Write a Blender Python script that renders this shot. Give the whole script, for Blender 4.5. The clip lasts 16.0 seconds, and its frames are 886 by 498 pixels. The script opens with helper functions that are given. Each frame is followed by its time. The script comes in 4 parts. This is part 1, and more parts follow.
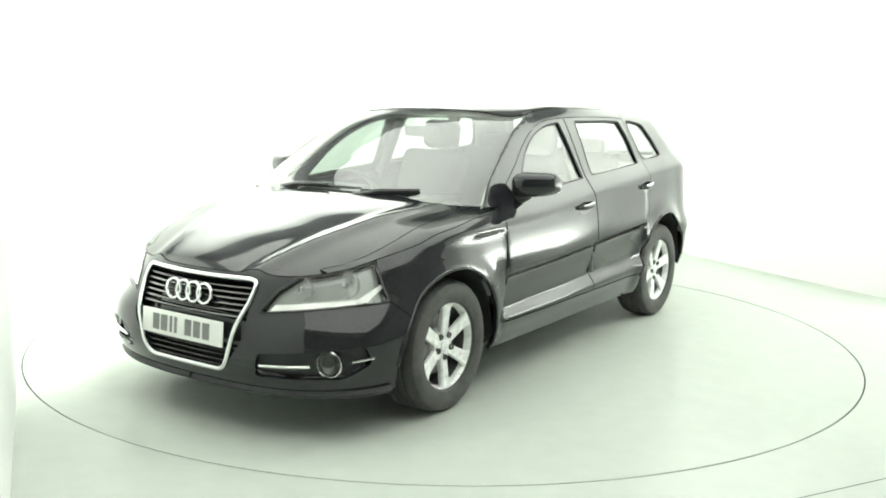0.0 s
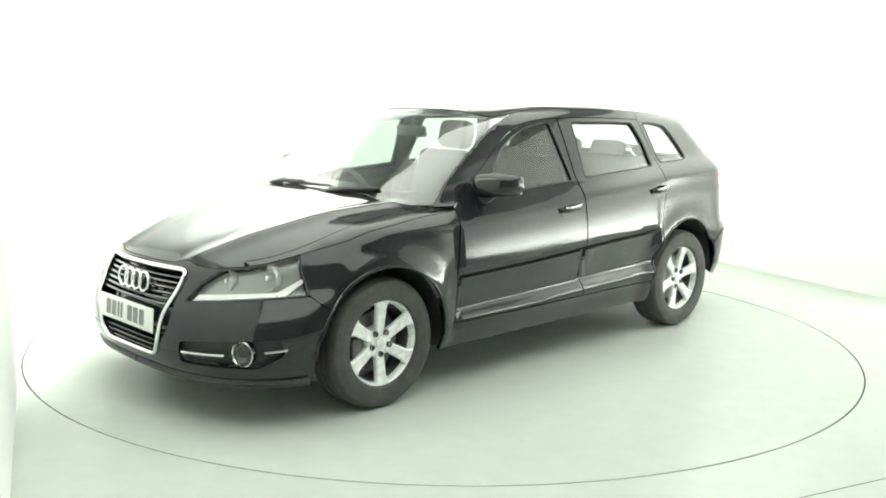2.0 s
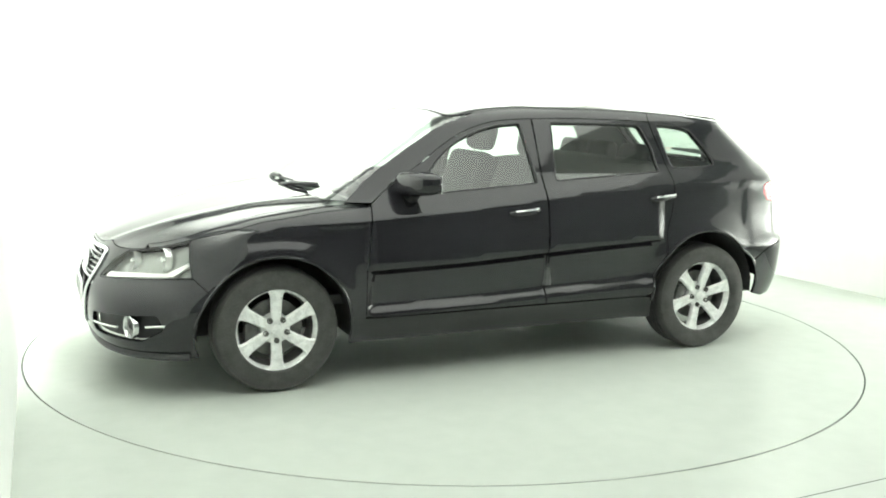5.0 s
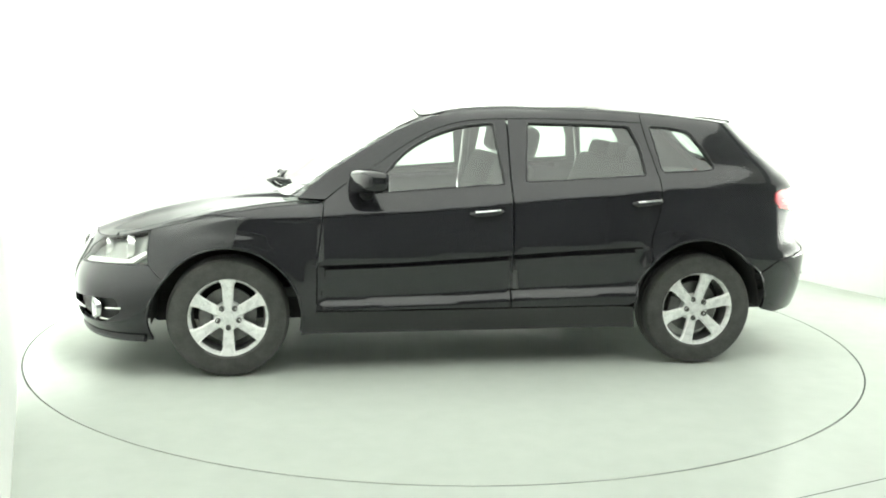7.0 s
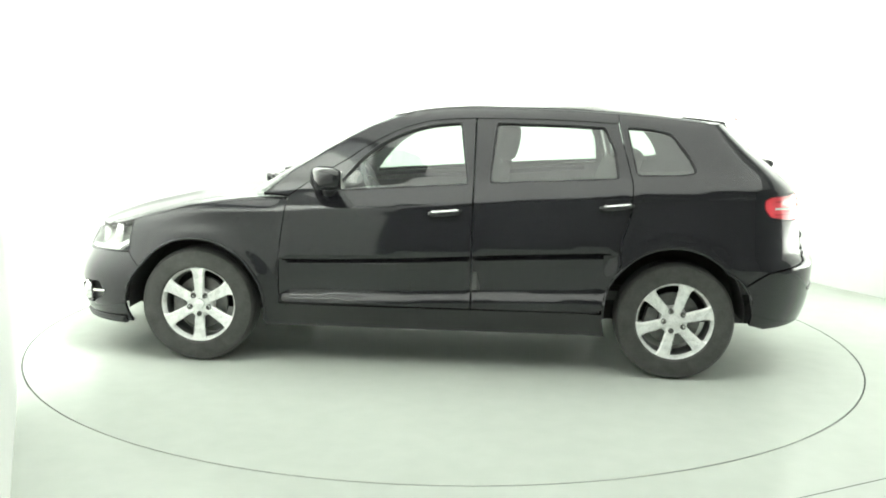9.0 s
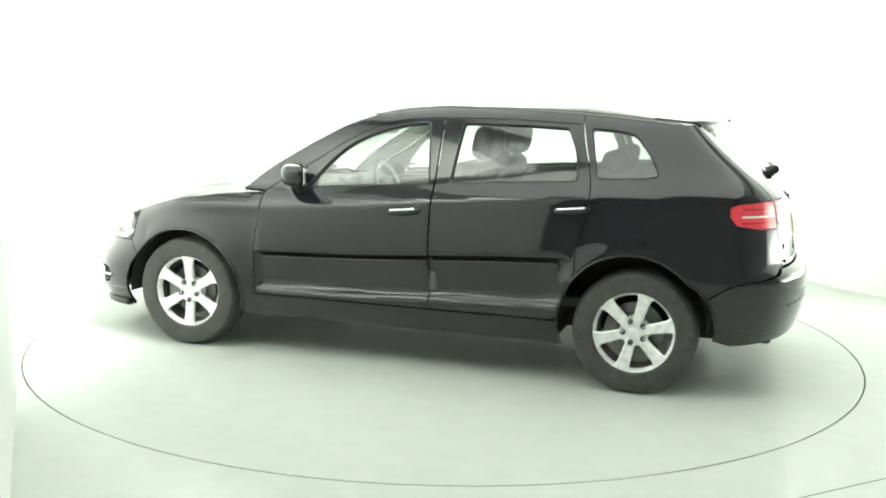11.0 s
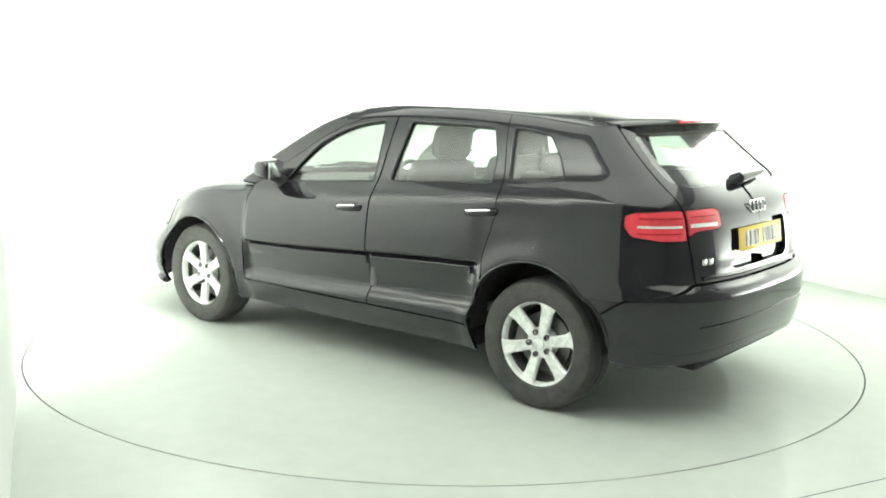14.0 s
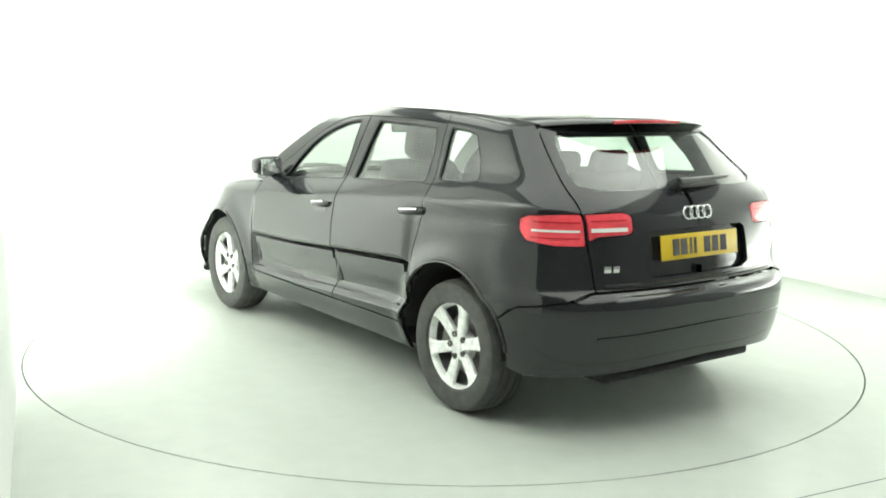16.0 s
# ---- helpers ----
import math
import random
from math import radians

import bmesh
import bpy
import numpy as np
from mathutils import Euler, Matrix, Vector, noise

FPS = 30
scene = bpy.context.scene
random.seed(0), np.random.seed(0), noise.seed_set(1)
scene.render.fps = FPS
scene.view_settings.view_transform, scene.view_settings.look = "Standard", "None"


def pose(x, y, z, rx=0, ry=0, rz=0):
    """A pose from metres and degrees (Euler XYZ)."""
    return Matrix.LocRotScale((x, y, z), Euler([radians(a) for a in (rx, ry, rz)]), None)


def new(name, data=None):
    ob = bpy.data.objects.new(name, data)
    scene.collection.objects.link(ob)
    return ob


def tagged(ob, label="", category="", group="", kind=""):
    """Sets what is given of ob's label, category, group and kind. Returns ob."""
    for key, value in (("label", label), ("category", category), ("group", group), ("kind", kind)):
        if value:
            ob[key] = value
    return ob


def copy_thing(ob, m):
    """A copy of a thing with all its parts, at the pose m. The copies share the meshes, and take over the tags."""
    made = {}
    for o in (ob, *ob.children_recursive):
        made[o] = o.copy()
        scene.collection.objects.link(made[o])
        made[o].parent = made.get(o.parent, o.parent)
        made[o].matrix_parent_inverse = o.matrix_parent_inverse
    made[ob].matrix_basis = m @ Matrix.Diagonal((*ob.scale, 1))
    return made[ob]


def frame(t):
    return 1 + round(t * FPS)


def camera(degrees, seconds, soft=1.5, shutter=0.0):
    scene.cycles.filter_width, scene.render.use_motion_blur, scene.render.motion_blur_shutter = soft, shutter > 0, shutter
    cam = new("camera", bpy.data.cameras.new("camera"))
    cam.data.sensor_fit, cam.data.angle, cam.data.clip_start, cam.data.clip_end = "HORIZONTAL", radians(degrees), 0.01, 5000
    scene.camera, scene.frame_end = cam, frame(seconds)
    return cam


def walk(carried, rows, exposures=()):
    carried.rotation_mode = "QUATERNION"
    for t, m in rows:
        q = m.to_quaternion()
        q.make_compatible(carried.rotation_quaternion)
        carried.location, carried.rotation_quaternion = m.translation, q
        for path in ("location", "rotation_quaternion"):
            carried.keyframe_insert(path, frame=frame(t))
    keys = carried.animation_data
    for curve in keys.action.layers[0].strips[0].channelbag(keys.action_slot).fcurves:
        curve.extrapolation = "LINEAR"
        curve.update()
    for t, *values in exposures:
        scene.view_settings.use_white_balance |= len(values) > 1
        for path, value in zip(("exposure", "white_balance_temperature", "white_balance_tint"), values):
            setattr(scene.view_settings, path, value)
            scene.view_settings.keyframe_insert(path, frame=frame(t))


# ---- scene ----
# ---- camera ----
cam = camera(49.08, 16.0, soft=1.9)
EYE = pose(0.0, -5.9937, 1.4988, 90 - 9.263, 0, 0.149) @ pose(0, 0, 0, 0, 0, 1.132)
walk(cam, [(0.0, EYE), (16.0, EYE)], exposures=[(0.0, 0.22), (16.0, 0.22)])

# ---- world and lights ----
world = bpy.data.worlds.new("studio_surroundings")
scene.world = world
world.use_nodes = True
wbg = world.node_tree.nodes["Background"]
wbg.inputs["Color"].default_value = (0.9, 1.0, 0.93, 1)
wbg.inputs["Strength"].default_value = 0.05


def along(eye, target):
    """A lamp's pose that shines from eye to target with its long side level."""
    z = (Vector(eye) - Vector(target)).normalized()
    x = Vector((0, 1, 0)).cross(z) if abs(z.z) > 0.999 else Vector((0, 0, 1)).cross(z)
    x.normalize()
    y = z.cross(x)
    m = Matrix((x, y, z)).transposed().to_4x4()
    m.translation = eye
    return m


# Every lamp here is out of view, its place and size assumed.
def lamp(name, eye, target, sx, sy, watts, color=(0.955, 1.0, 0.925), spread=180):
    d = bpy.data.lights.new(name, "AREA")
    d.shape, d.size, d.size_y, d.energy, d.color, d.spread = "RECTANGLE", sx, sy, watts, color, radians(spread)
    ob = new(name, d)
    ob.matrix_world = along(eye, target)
    return tagged(ob, "unseen studio lamp added to light the floor and walls", "lamp", kind="structure")


lamp("softbox_lamp", (0.0, -1.6, 4.15), (0.0, -1.6, 0.0), 7.5, 7.5, 305)
# Added unseen lamps at ceiling height that brighten the white walls.
lamp("added_wall_wash", (1.0, 0.9, 3.8), (2.8, 2.0, 2.4), 3.4, 0.6, 60, spread=50)
lamp("added_wall_wash", (-0.2, 1.3, 3.8), (-0.9, 3.1, 2.4), 4.6, 0.6, 90, spread=50)
lamp("added_wall_wash", (-0.5, -1.3, 3.8), (-2.15, -0.7, 1.7), 4.2, 0.6, 105, spread=48)
# Added unseen strips at the wall foot, so the paint reflects bright low walls.
lamp("added_foot_uplight", (2.60, 2.15, 0.34), (2.78, 2.23, 0.80), 4.6, 0.07, 12, spread=120)
lamp("added_foot_uplight", (3.95, -0.32, 0.34), (4.13, -0.23, 0.80), 2.5, 0.07, 75, spread=120)
lamp("added_foot_uplight", (-0.85, 2.98, 0.34), (-0.96, 3.18, 0.80), 5.4, 0.07, 40, spread=120)


# ---- materials ----
def mat(name, base, rough=0.5, metal=0.0, vary=0.0, scale=8.0, bump=0.0, bump_scale=200.0, rvary=0.0, coat=0.0, spec=0.5, alpha=1.0, trans=0.0, emit=0.0, ior=1.45):
    m = bpy.data.materials.new(name)
    m.use_nodes = True
    nt = m.node_tree
    b = nt.nodes["Principled BSDF"]
    b.inputs["Base Color"].default_value = (*base, 1)
    b.inputs["Roughness"].default_value = rough
    b.inputs["Metallic"].default_value = metal
    b.inputs["Coat Weight"].default_value = coat
    b.inputs["Coat Roughness"].default_value = 0.03
    b.inputs["Specular IOR Level"].default_value = spec
    b.inputs["IOR"].default_value = ior
    b.inputs["Alpha"].default_value = alpha
    b.inputs["Transmission Weight"].default_value = trans
    if emit:
        b.inputs["Emission Color"].default_value = (*base, 1)
        b.inputs["Emission Strength"].default_value = emit
    tc = nt.nodes.new("ShaderNodeTexCoord")
    if vary or rvary:
        n1 = nt.nodes.new("ShaderNodeTexNoise")
        n1.inputs["Scale"].default_value, n1.inputs["Detail"].default_value = scale, 6
        n2 = nt.nodes.new("ShaderNodeTexNoise")
        n2.inputs["Scale"].default_value, n2.inputs["Detail"].default_value = scale * 9, 4
        add = nt.nodes.new("ShaderNodeMath")
        add.operation = "ADD"
        for n in (n1, n2):
            nt.links.new(tc.outputs["Object"], n.inputs["Vector"])
        nt.links.new(n1.outputs["Fac"], add.inputs[0])
        nt.links.new(n2.outputs["Fac"], add.inputs[1])
        if vary:
            mr = nt.nodes.new("ShaderNodeMapRange")
            mr.inputs["From Min"].default_value, mr.inputs["From Max"].default_value = 0.7, 1.3
            mix = nt.nodes.new("ShaderNodeMix")
            mix.data_type = "RGBA"
            mix.inputs["A"].default_value = (*[c * (1 - vary) for c in base], 1)
            mix.inputs["B"].default_value = (*[min(1, c * (1 + vary)) for c in base], 1)
            nt.links.new(add.outputs[0], mr.inputs["Value"])
            nt.links.new(mr.outputs["Result"], mix.inputs["Factor"])
            nt.links.new(mix.outputs["Result"], b.inputs["Base Color"])
        if rvary:
            mr = nt.nodes.new("ShaderNodeMapRange")
            mr.inputs["From Min"].default_value, mr.inputs["From Max"].default_value = 0.7, 1.3
            mr.inputs["To Min"].default_value, mr.inputs["To Max"].default_value = max(0, rough - rvary), rough + rvary
            nt.links.new(add.outputs[0], mr.inputs["Value"])
            nt.links.new(mr.outputs["Result"], b.inputs["Roughness"])
    if bump:
        nb = nt.nodes.new("ShaderNodeTexNoise")
        nb.inputs["Scale"].default_value, nb.inputs["Detail"].default_value = bump_scale, 3
        bp = nt.nodes.new("ShaderNodeBump")
        bp.inputs["Strength"].default_value, bp.inputs["Distance"].default_value = bump, 0.002
        nt.links.new(tc.outputs["Object"], nb.inputs["Vector"])
        nt.links.new(nb.outputs["Fac"], bp.inputs["Height"])
        nt.links.new(bp.outputs["Normal"], b.inputs["Normal"])
    return m


def glass(name, tint, gloss=0.12, rough=0.0, grazing=4.5):
    """Thin sheet glass: tinted see-through with a Fresnel-weighted mirror."""
    m = bpy.data.materials.new(name)
    m.use_nodes = True
    nt = m.node_tree
    nt.nodes.remove(nt.nodes["Principled BSDF"])
    out = nt.nodes["Material Output"]
    tr = nt.nodes.new("ShaderNodeBsdfTransparent")
    tr.inputs["Color"].default_value = (*tint, 1)
    gl = nt.nodes.new("ShaderNodeBsdfGlossy")
    gl.inputs["Roughness"].default_value = rough
    lw = nt.nodes.new("ShaderNodeLayerWeight")
    lw.inputs["Blend"].default_value = 0.5
    pw = nt.nodes.new("ShaderNodeMath")
    pw.operation = "POWER"
    pw.inputs[1].default_value = grazing
    fr = nt.nodes.new("ShaderNodeMath")
    fr.operation = "MULTIPLY_ADD"
    fr.inputs[1].default_value, fr.inputs[2].default_value = 0.9 - gloss, gloss
    nt.links.new(lw.outputs["Facing"], pw.inputs[0])
    nt.links.new(pw.outputs[0], fr.inputs[0])
    mx = nt.nodes.new("ShaderNodeMixShader")
    nt.links.new(fr.outputs[0], mx.inputs[0])
    nt.links.new(tr.outputs[0], mx.inputs[1])
    nt.links.new(gl.outputs[0], mx.inputs[2])
    nt.links.new(mx.outputs[0], out.inputs["Surface"])
    return m


PAINT = mat("black_car_paint", (0.016, 0.016, 0.019), 0.45, 0.0, vary=0.08, scale=150, coat=1.0, spec=0.0)
PAINT.node_tree.nodes["Principled BSDF"].inputs["Coat IOR"].default_value = 1.58
PAINT.node_tree.nodes["Principled BSDF"].inputs["Coat Roughness"].default_value = 0.06
TRIM = mat("black_plastic_trim", (0.03, 0.031, 0.032), 0.42, vary=0.2, scale=40, bump=0.15, bump_scale=900)
GLOSSBLACK = mat("gloss_black_trim", (0.01, 0.01, 0.011), 0.12, vary=0.1, scale=30, coat=0.5)
CHROME = mat("polished_chrome", (0.82, 0.83, 0.83), 0.12, 1.0, rvary=0.04, scale=30)
ALLOY = mat("silver_alloy_paint", (0.88, 0.89, 0.88), 0.28, 0.15, vary=0.05, scale=25, rvary=0.06)
RUBBER = mat("tyre_rubber", (0.06, 0.06, 0.057), 0.62, vary=0.3, scale=18, bump=0.3, bump_scale=500)
DARKMETAL = mat("dark_brake_metal", (0.16, 0.16, 0.155), 0.4, 0.8, vary=0.25, scale=20)
# alloy barrel coloured dark: the shade in the spoke openings is painted in
BARREL = mat("dark_barrel_shade", (0.09, 0.09, 0.088), 0.5, 0.3, vary=0.25, scale=20)
LINER = mat("wheel_arch_liner_felt", (0.025, 0.025, 0.025), 0.85, vary=0.3, scale=30, bump=0.3, bump_scale=300)
CLOTH = mat("charcoal_seat_cloth", (0.035, 0.036, 0.036), 0.85, vary=0.2, scale=40)
CABIN = mat("dark_cabin_plastic", (0.085, 0.088, 0.086), 0.6, vary=0.15, scale=30)
LINING = mat("pale_grey_headlining", (0.42, 0.43, 0.41), 0.9, vary=0.08, scale=30, bump=0.2, bump_scale=500)
GLASS = glass("tinted_side_glass", (0.72, 0.80, 0.75), grazing=3.4)
SCREEN = glass("windscreen_glass", (0.80, 0.87, 0.82), 0.14, grazing=3.0)
CLEAR = glass("clear_lamp_lens", (0.96, 0.97, 0.96), 0.05)
REDLENS = mat("red_lamp_lens", (0.86, 0.075, 0.10), 0.12, vary=0.15, scale=25, coat=1.0)
REDDARK = mat("red_lamp_rib", (0.55, 0.02, 0.035), 0.15, vary=0.1, scale=30, coat=1.0)
WHITELENS = mat("white_lamp_strip", (0.92, 0.91, 0.89), 0.15, vary=0.05, scale=30, coat=0.6)
REFLECTOR = mat("lamp_reflector_silver", (0.88, 0.89, 0.88), 0.14, 0.7, vary=0.05, scale=30)
LAMPGREY = mat("lamp_housing_grey", (0.34, 0.35, 0.34), 0.22, 0.5, vary=0.1, scale=30)
PLATE_W = mat("white_plate_sheet", (0.80, 0.81, 0.78), 0.35, vary=0.03, scale=20)
PLATE_Y = mat("yellow_plate_sheet", (0.72, 0.50, 0.03), 0.35, vary=0.04, scale=20)
BARINK = mat("plate_black_ink", (0.02, 0.02, 0.02), 0.4, vary=0.1, scale=30)
BARGREY = mat("plate_grey_ink", (0.20, 0.205, 0.20), 0.4, vary=0.1, scale=30)
MIRRORGLASS = mat("mirror_glass", (0.85, 0.87, 0.86), 0.02, 1.0)
FLOORPAINT = mat("pale_studio_floor_paint", (0.46, 0.495, 0.455), 0.6, vary=0.035, scale=0.9, bump=0.04, bump_scale=30, spec=0.0)


def sheen(m, weight, rough):
    """A worn gloss over a matt paint: an even share of blurred mirror."""
    nt = m.node_tree
    gl = nt.nodes.new("ShaderNodeBsdfGlossy")
    gl.inputs["Roughness"].default_value = rough
    mx = nt.nodes.new("ShaderNodeMixShader")
    mx.inputs[0].default_value = weight
    nt.links.new(nt.nodes["Principled BSDF"].outputs[0], mx.inputs[1])
    nt.links.new(gl.outputs[0], mx.inputs[2])
    nt.links.new(mx.outputs[0], nt.nodes["Material Output"].inputs["Surface"])


sheen(FLOORPAINT, 0.055, 0.16)
WALLPAINT = mat("white_studio_wall_paint", (0.86, 0.875, 0.85), 0.75, vary=0.015, scale=1.2, bump=0.05, bump_scale=60)
SKIRT = mat("pale_grey_skirting_paint", (0.66, 0.70, 0.665), 0.6, vary=0.02, scale=1.5)
GROOVE = mat("dark_turntable_gap", (0.03, 0.035, 0.03), 0.8, vary=0.2, scale=10)
CEILPAINT = mat("grey_studio_ceiling_paint", (0.55, 0.56, 0.54), 0.8, vary=0.05, scale=1.5, bump=0.1, bump_scale=40)
# dark grey of the added unseen walls, toned for the car's reflections
DARKWALL = mat("dark_unseen_wall_grey", (0.28, 0.29, 0.29), 0.9, vary=0.2, scale=2, bump=0.2, bump_scale=40)


# ---- mesh helpers ----
def link_mesh(name, verts, faces, material, parent=None, label="", normals=None, smooth=True):
    me = bpy.data.meshes.new(name)
    me.from_pydata([tuple(map(float, v)) for v in verts], [], [tuple(map(int, f)) for f in faces])
    me.materials.append(material)
    me.update()
    if smooth:
        me.shade_smooth()
    if normals is not None:
        me.normals_split_custom_set_from_vertices([tuple(map(float, n)) for n in normals])
    ob = new(name, me)
    if parent:
        ob.parent = parent
    if label:
        tagged(ob, label)
    return ob


def part(name, bm, material, parent=None, label="", smooth=40):
    me = bpy.data.meshes.new(name)
    bmesh.ops.recalc_face_normals(bm, faces=bm.faces)
    bm.to_mesh(me)
    bm.free()
    me.materials.append(material)
    if smooth:
        me.shade_smooth()
        me.set_sharp_from_angle(angle=radians(smooth))
    ob = new(name, me)
    if parent:
        ob.parent = parent
    if label:
        tagged(ob, label)
    return ob


def box(bm, m, sx, sy, sz, bevel=0.0, seg=2):
    r = bmesh.ops.create_cube(bm, size=1.0, matrix=m @ Matrix.Diagonal((sx, sy, sz, 1)))
    if bevel:
        es = list({e for v in r["verts"] for e in v.link_edges})
        bmesh.ops.bevel(bm, geom=es, offset=bevel, segments=seg, affect="EDGES", profile=0.5)
    return bm


def lathe(bm, profile, m=Matrix(), n=48, closed=False):
    """Turn (radius, height) pairs round the z axis."""
    rings = [[bm.verts.new(m @ Vector((r * math.cos(2 * math.pi * k / n), r * math.sin(2 * math.pi * k / n), h))) for k in range(n)] for r, h in profile]
    pairs = list(zip(rings, rings[1:])) + ([(rings[-1], rings[0])] if closed else [])
    for a, b in pairs:
        for k in range(n):
            bm.faces.new((a[k], a[(k + 1) % n], b[(k + 1) % n], b[k]))
    return bm


def tube(bm, pts, r, n=8, closed=False, flat=1.0):
    """A tube along points; flat squeezes it."""
    pts = [Vector(p) for p in pts]
    rings = []
    k = len(pts)
    for i, p in enumerate(pts):
        a = pts[(i - 1) % k] if closed or i else p
        b = pts[(i + 1) % k] if closed or i < k - 1 else p
        d = (b - a).normalized()
        u = d.cross(Vector((0, 0, 1)))
        u = u.normalized() if u.length > 1e-3 else Vector((1, 0, 0))
        w = d.cross(u)
        rr = r[i] if isinstance(r, (list, tuple)) else r
        rings.append([bm.verts.new(p + (u * math.cos(2 * math.pi * j / n) * flat + w * math.sin(2 * math.pi * j / n)) * rr) for j in range(n)])
    for i in range(k if closed else k - 1):
        a, b = rings[i], rings[(i + 1) % k]
        for j in range(n):
            bm.faces.new((a[j], a[(j + 1) % n], b[(j + 1) % n], b[j]))
    if not closed:
        bm.faces.new(rings[0]), bm.faces.new(rings[-1][::-1])
    return bm


# ---- the studio ----
def studio():
    # floor sheet with the round opening of the turntable
    cx, cy, r0 = 0.0, 0.0, 2.4630
    n = 192
    v, f = [], []
    for k in range(n):
        a = 2 * math.pi * k / n
        v.append((cx + r0 * math.cos(a), cy + r0 * math.sin(a), 0))
        v.append((cx + 4.2 * math.cos(a), cy + 4.2 * math.sin(a), 0))
        s = 14.0 / max(abs(math.cos(a)), abs(math.sin(a)))
        v.append((cx + s * math.cos(a), cy + s * math.sin(a), 0))
    for k in range(n):
        a, b = 3 * k, 3 * ((k + 1) % n)
        f += [(a, a + 1, b + 1, b), (a + 1, a + 2, b + 2, b + 1)]
    tagged(link_mesh("floor", v, f, FLOORPAINT, smooth=False), "pale grey-green glossy painted studio floor", "floor", kind="structure")
    bm = bmesh.new()
    lathe(bm, [(2.40, -0.02), (2.52, -0.02)], pose(cx, cy, 0), n=128)
    tagged(part("floor_groove", bm, GROOVE), "dark narrow gap round the turntable", "groove", kind="structure")
    bm = bmesh.new()
    lathe(bm, [(0.0001, -0.018), (2.4550, -0.018), (2.4550, -0.0015), (2.4538, 0.0), (0.0001, 0.0)], Matrix(), n=192)
    disc = tagged(part("turntable", bm, FLOORPAINT), "pale glossy round vehicle turntable set flush in floor", "turntable")
    disc.location = (cx, cy, 0)

    # walls: each a slab with a skirting
    def wall(name, a, b, h, material, z0=0.0, thick=0.12):
        a, b = Vector((*a, 0)), Vector((*b, 0))
        d = (b - a).normalized()
        nrm = Vector((-d.y, d.x, 0))
        m = Matrix.Translation((a + b) / 2 + nrm * thick / 2) @ Matrix.Rotation(math.atan2(d.y, d.x), 4, "Z")
        bm = bmesh.new()
        box(bm, m @ pose(0, 0, z0 + h / 2), (b - a).length, thick, h)
        tagged(part(name, bm, material), "plain white painted studio wall" if material is WALLPAINT else "unseen grey wall added to dim what the paint reflects", "wall", kind="structure")
    wall("wall_west", (-1.055, -3.889), (-3.309, 1.510), 3.4, WALLPAINT)
    wall("wall_north", (-3.309, 1.510), (1.55, 4.53), 3.4, WALLPAINT)
    wall("wall_east", (1.55, 4.53), (4.90, -1.545), 3.4, WALLPAINT)
    # unseen walls added behind the camera as dim surroundings for the paint to reflect
    wall("wall_south_east", (4.90, -1.545), (4.9, -8.0), 4.2, DARKWALL)
    wall("wall_south", (4.9, -8.0), (-4.9, -8.0), 4.2, DARKWALL)
    # mid grey eases the hard reflected edge beside the white west wall
    wall("wall_south_west", (-4.9, -8.0), (-1.055, -3.889), 4.2, CEILPAINT)
    # unseen dark upper walls added so bonnet and shoulders reflect less brightness
    wall("wall_upper_west", (-1.055, -3.889), (-3.309, 1.510), 0.8, DARKWALL, 3.4)
    wall("wall_upper_north", (-3.309, 1.510), (1.55, 4.53), 0.8, DARKWALL, 3.4)
    wall("wall_upper_east", (1.55, 4.53), (4.90, -1.545), 0.8, DARKWALL, 3.4)
    # added unseen ceiling; its mid grey sets what bonnet and windscreen reflect
    bm = bmesh.new()
    box(bm, pose(0, -1.2, 4.27), 12, 14.5, 0.12)
    tagged(part("ceiling", bm, CEILPAINT), "unseen grey ceiling added above the studio walls", "ceiling", kind="structure")
    # floor sheet joint
    bm = bmesh.new()
    a, b = Vector((1.10, -2.637, 0.0008)), Vector((2.7, -1.833, 0.0008))
    d = (b - a).normalized() * 0.003
    s = Vector((-d.y, d.x, 0))
    bm.faces.new([bm.verts.new(q) for q in (a - s, b - s, b + s, a + s)])
    tagged(part("floor_joint", bm, GROOVE), "thin dark joint between floor sheets", "joint", kind="structure")
    bm = bmesh.new()
    lathe(bm, [(0.0005, 0.012), (0.012, 0.012), (0.016, 0.006), (0.016, 0.0)], pose(-2.213, -1.150, 0), 16)
    tagged(part("floor_bolt", bm, GROOVE), "small dark bolt head beside the turntable gap", "bolt")
    return disc


turntable = studio()


# ---- the car's surfaces ----
def smooth_curve(xs, ys):
    """A smooth curve through points, monotone between them."""
    xs, ys = np.array(xs, float), np.array(ys, float)
    if xs[0] > xs[-1]:
        xs, ys = xs[::-1], ys[::-1]
    h = np.diff(xs)
    d = np.diff(ys) / h
    m = np.zeros(len(xs))
    m[0], m[-1] = d[0], d[-1]
    for i in range(1, len(xs) - 1):
        if d[i - 1] * d[i] > 0:
            w1, w2 = 2 * h[i] + h[i - 1], h[i] + 2 * h[i - 1]
            m[i] = (w1 + w2) / (w1 / d[i - 1] + w2 / d[i])

    def fn(x):
        x = np.clip(np.asarray(x, float), xs[0], xs[-1])
        i = np.clip(np.searchsorted(xs, x) - 1, 0, len(xs) - 2)
        t = (x - xs[i]) / h[i]
        return ys[i] * (1 + 2 * t) * (1 - t) ** 2 + m[i] * h[i] * t * (1 - t) ** 2 + ys[i + 1] * t * t * (3 - 2 * t) + m[i + 1] * h[i] * t * t * (t - 1)
    return fn


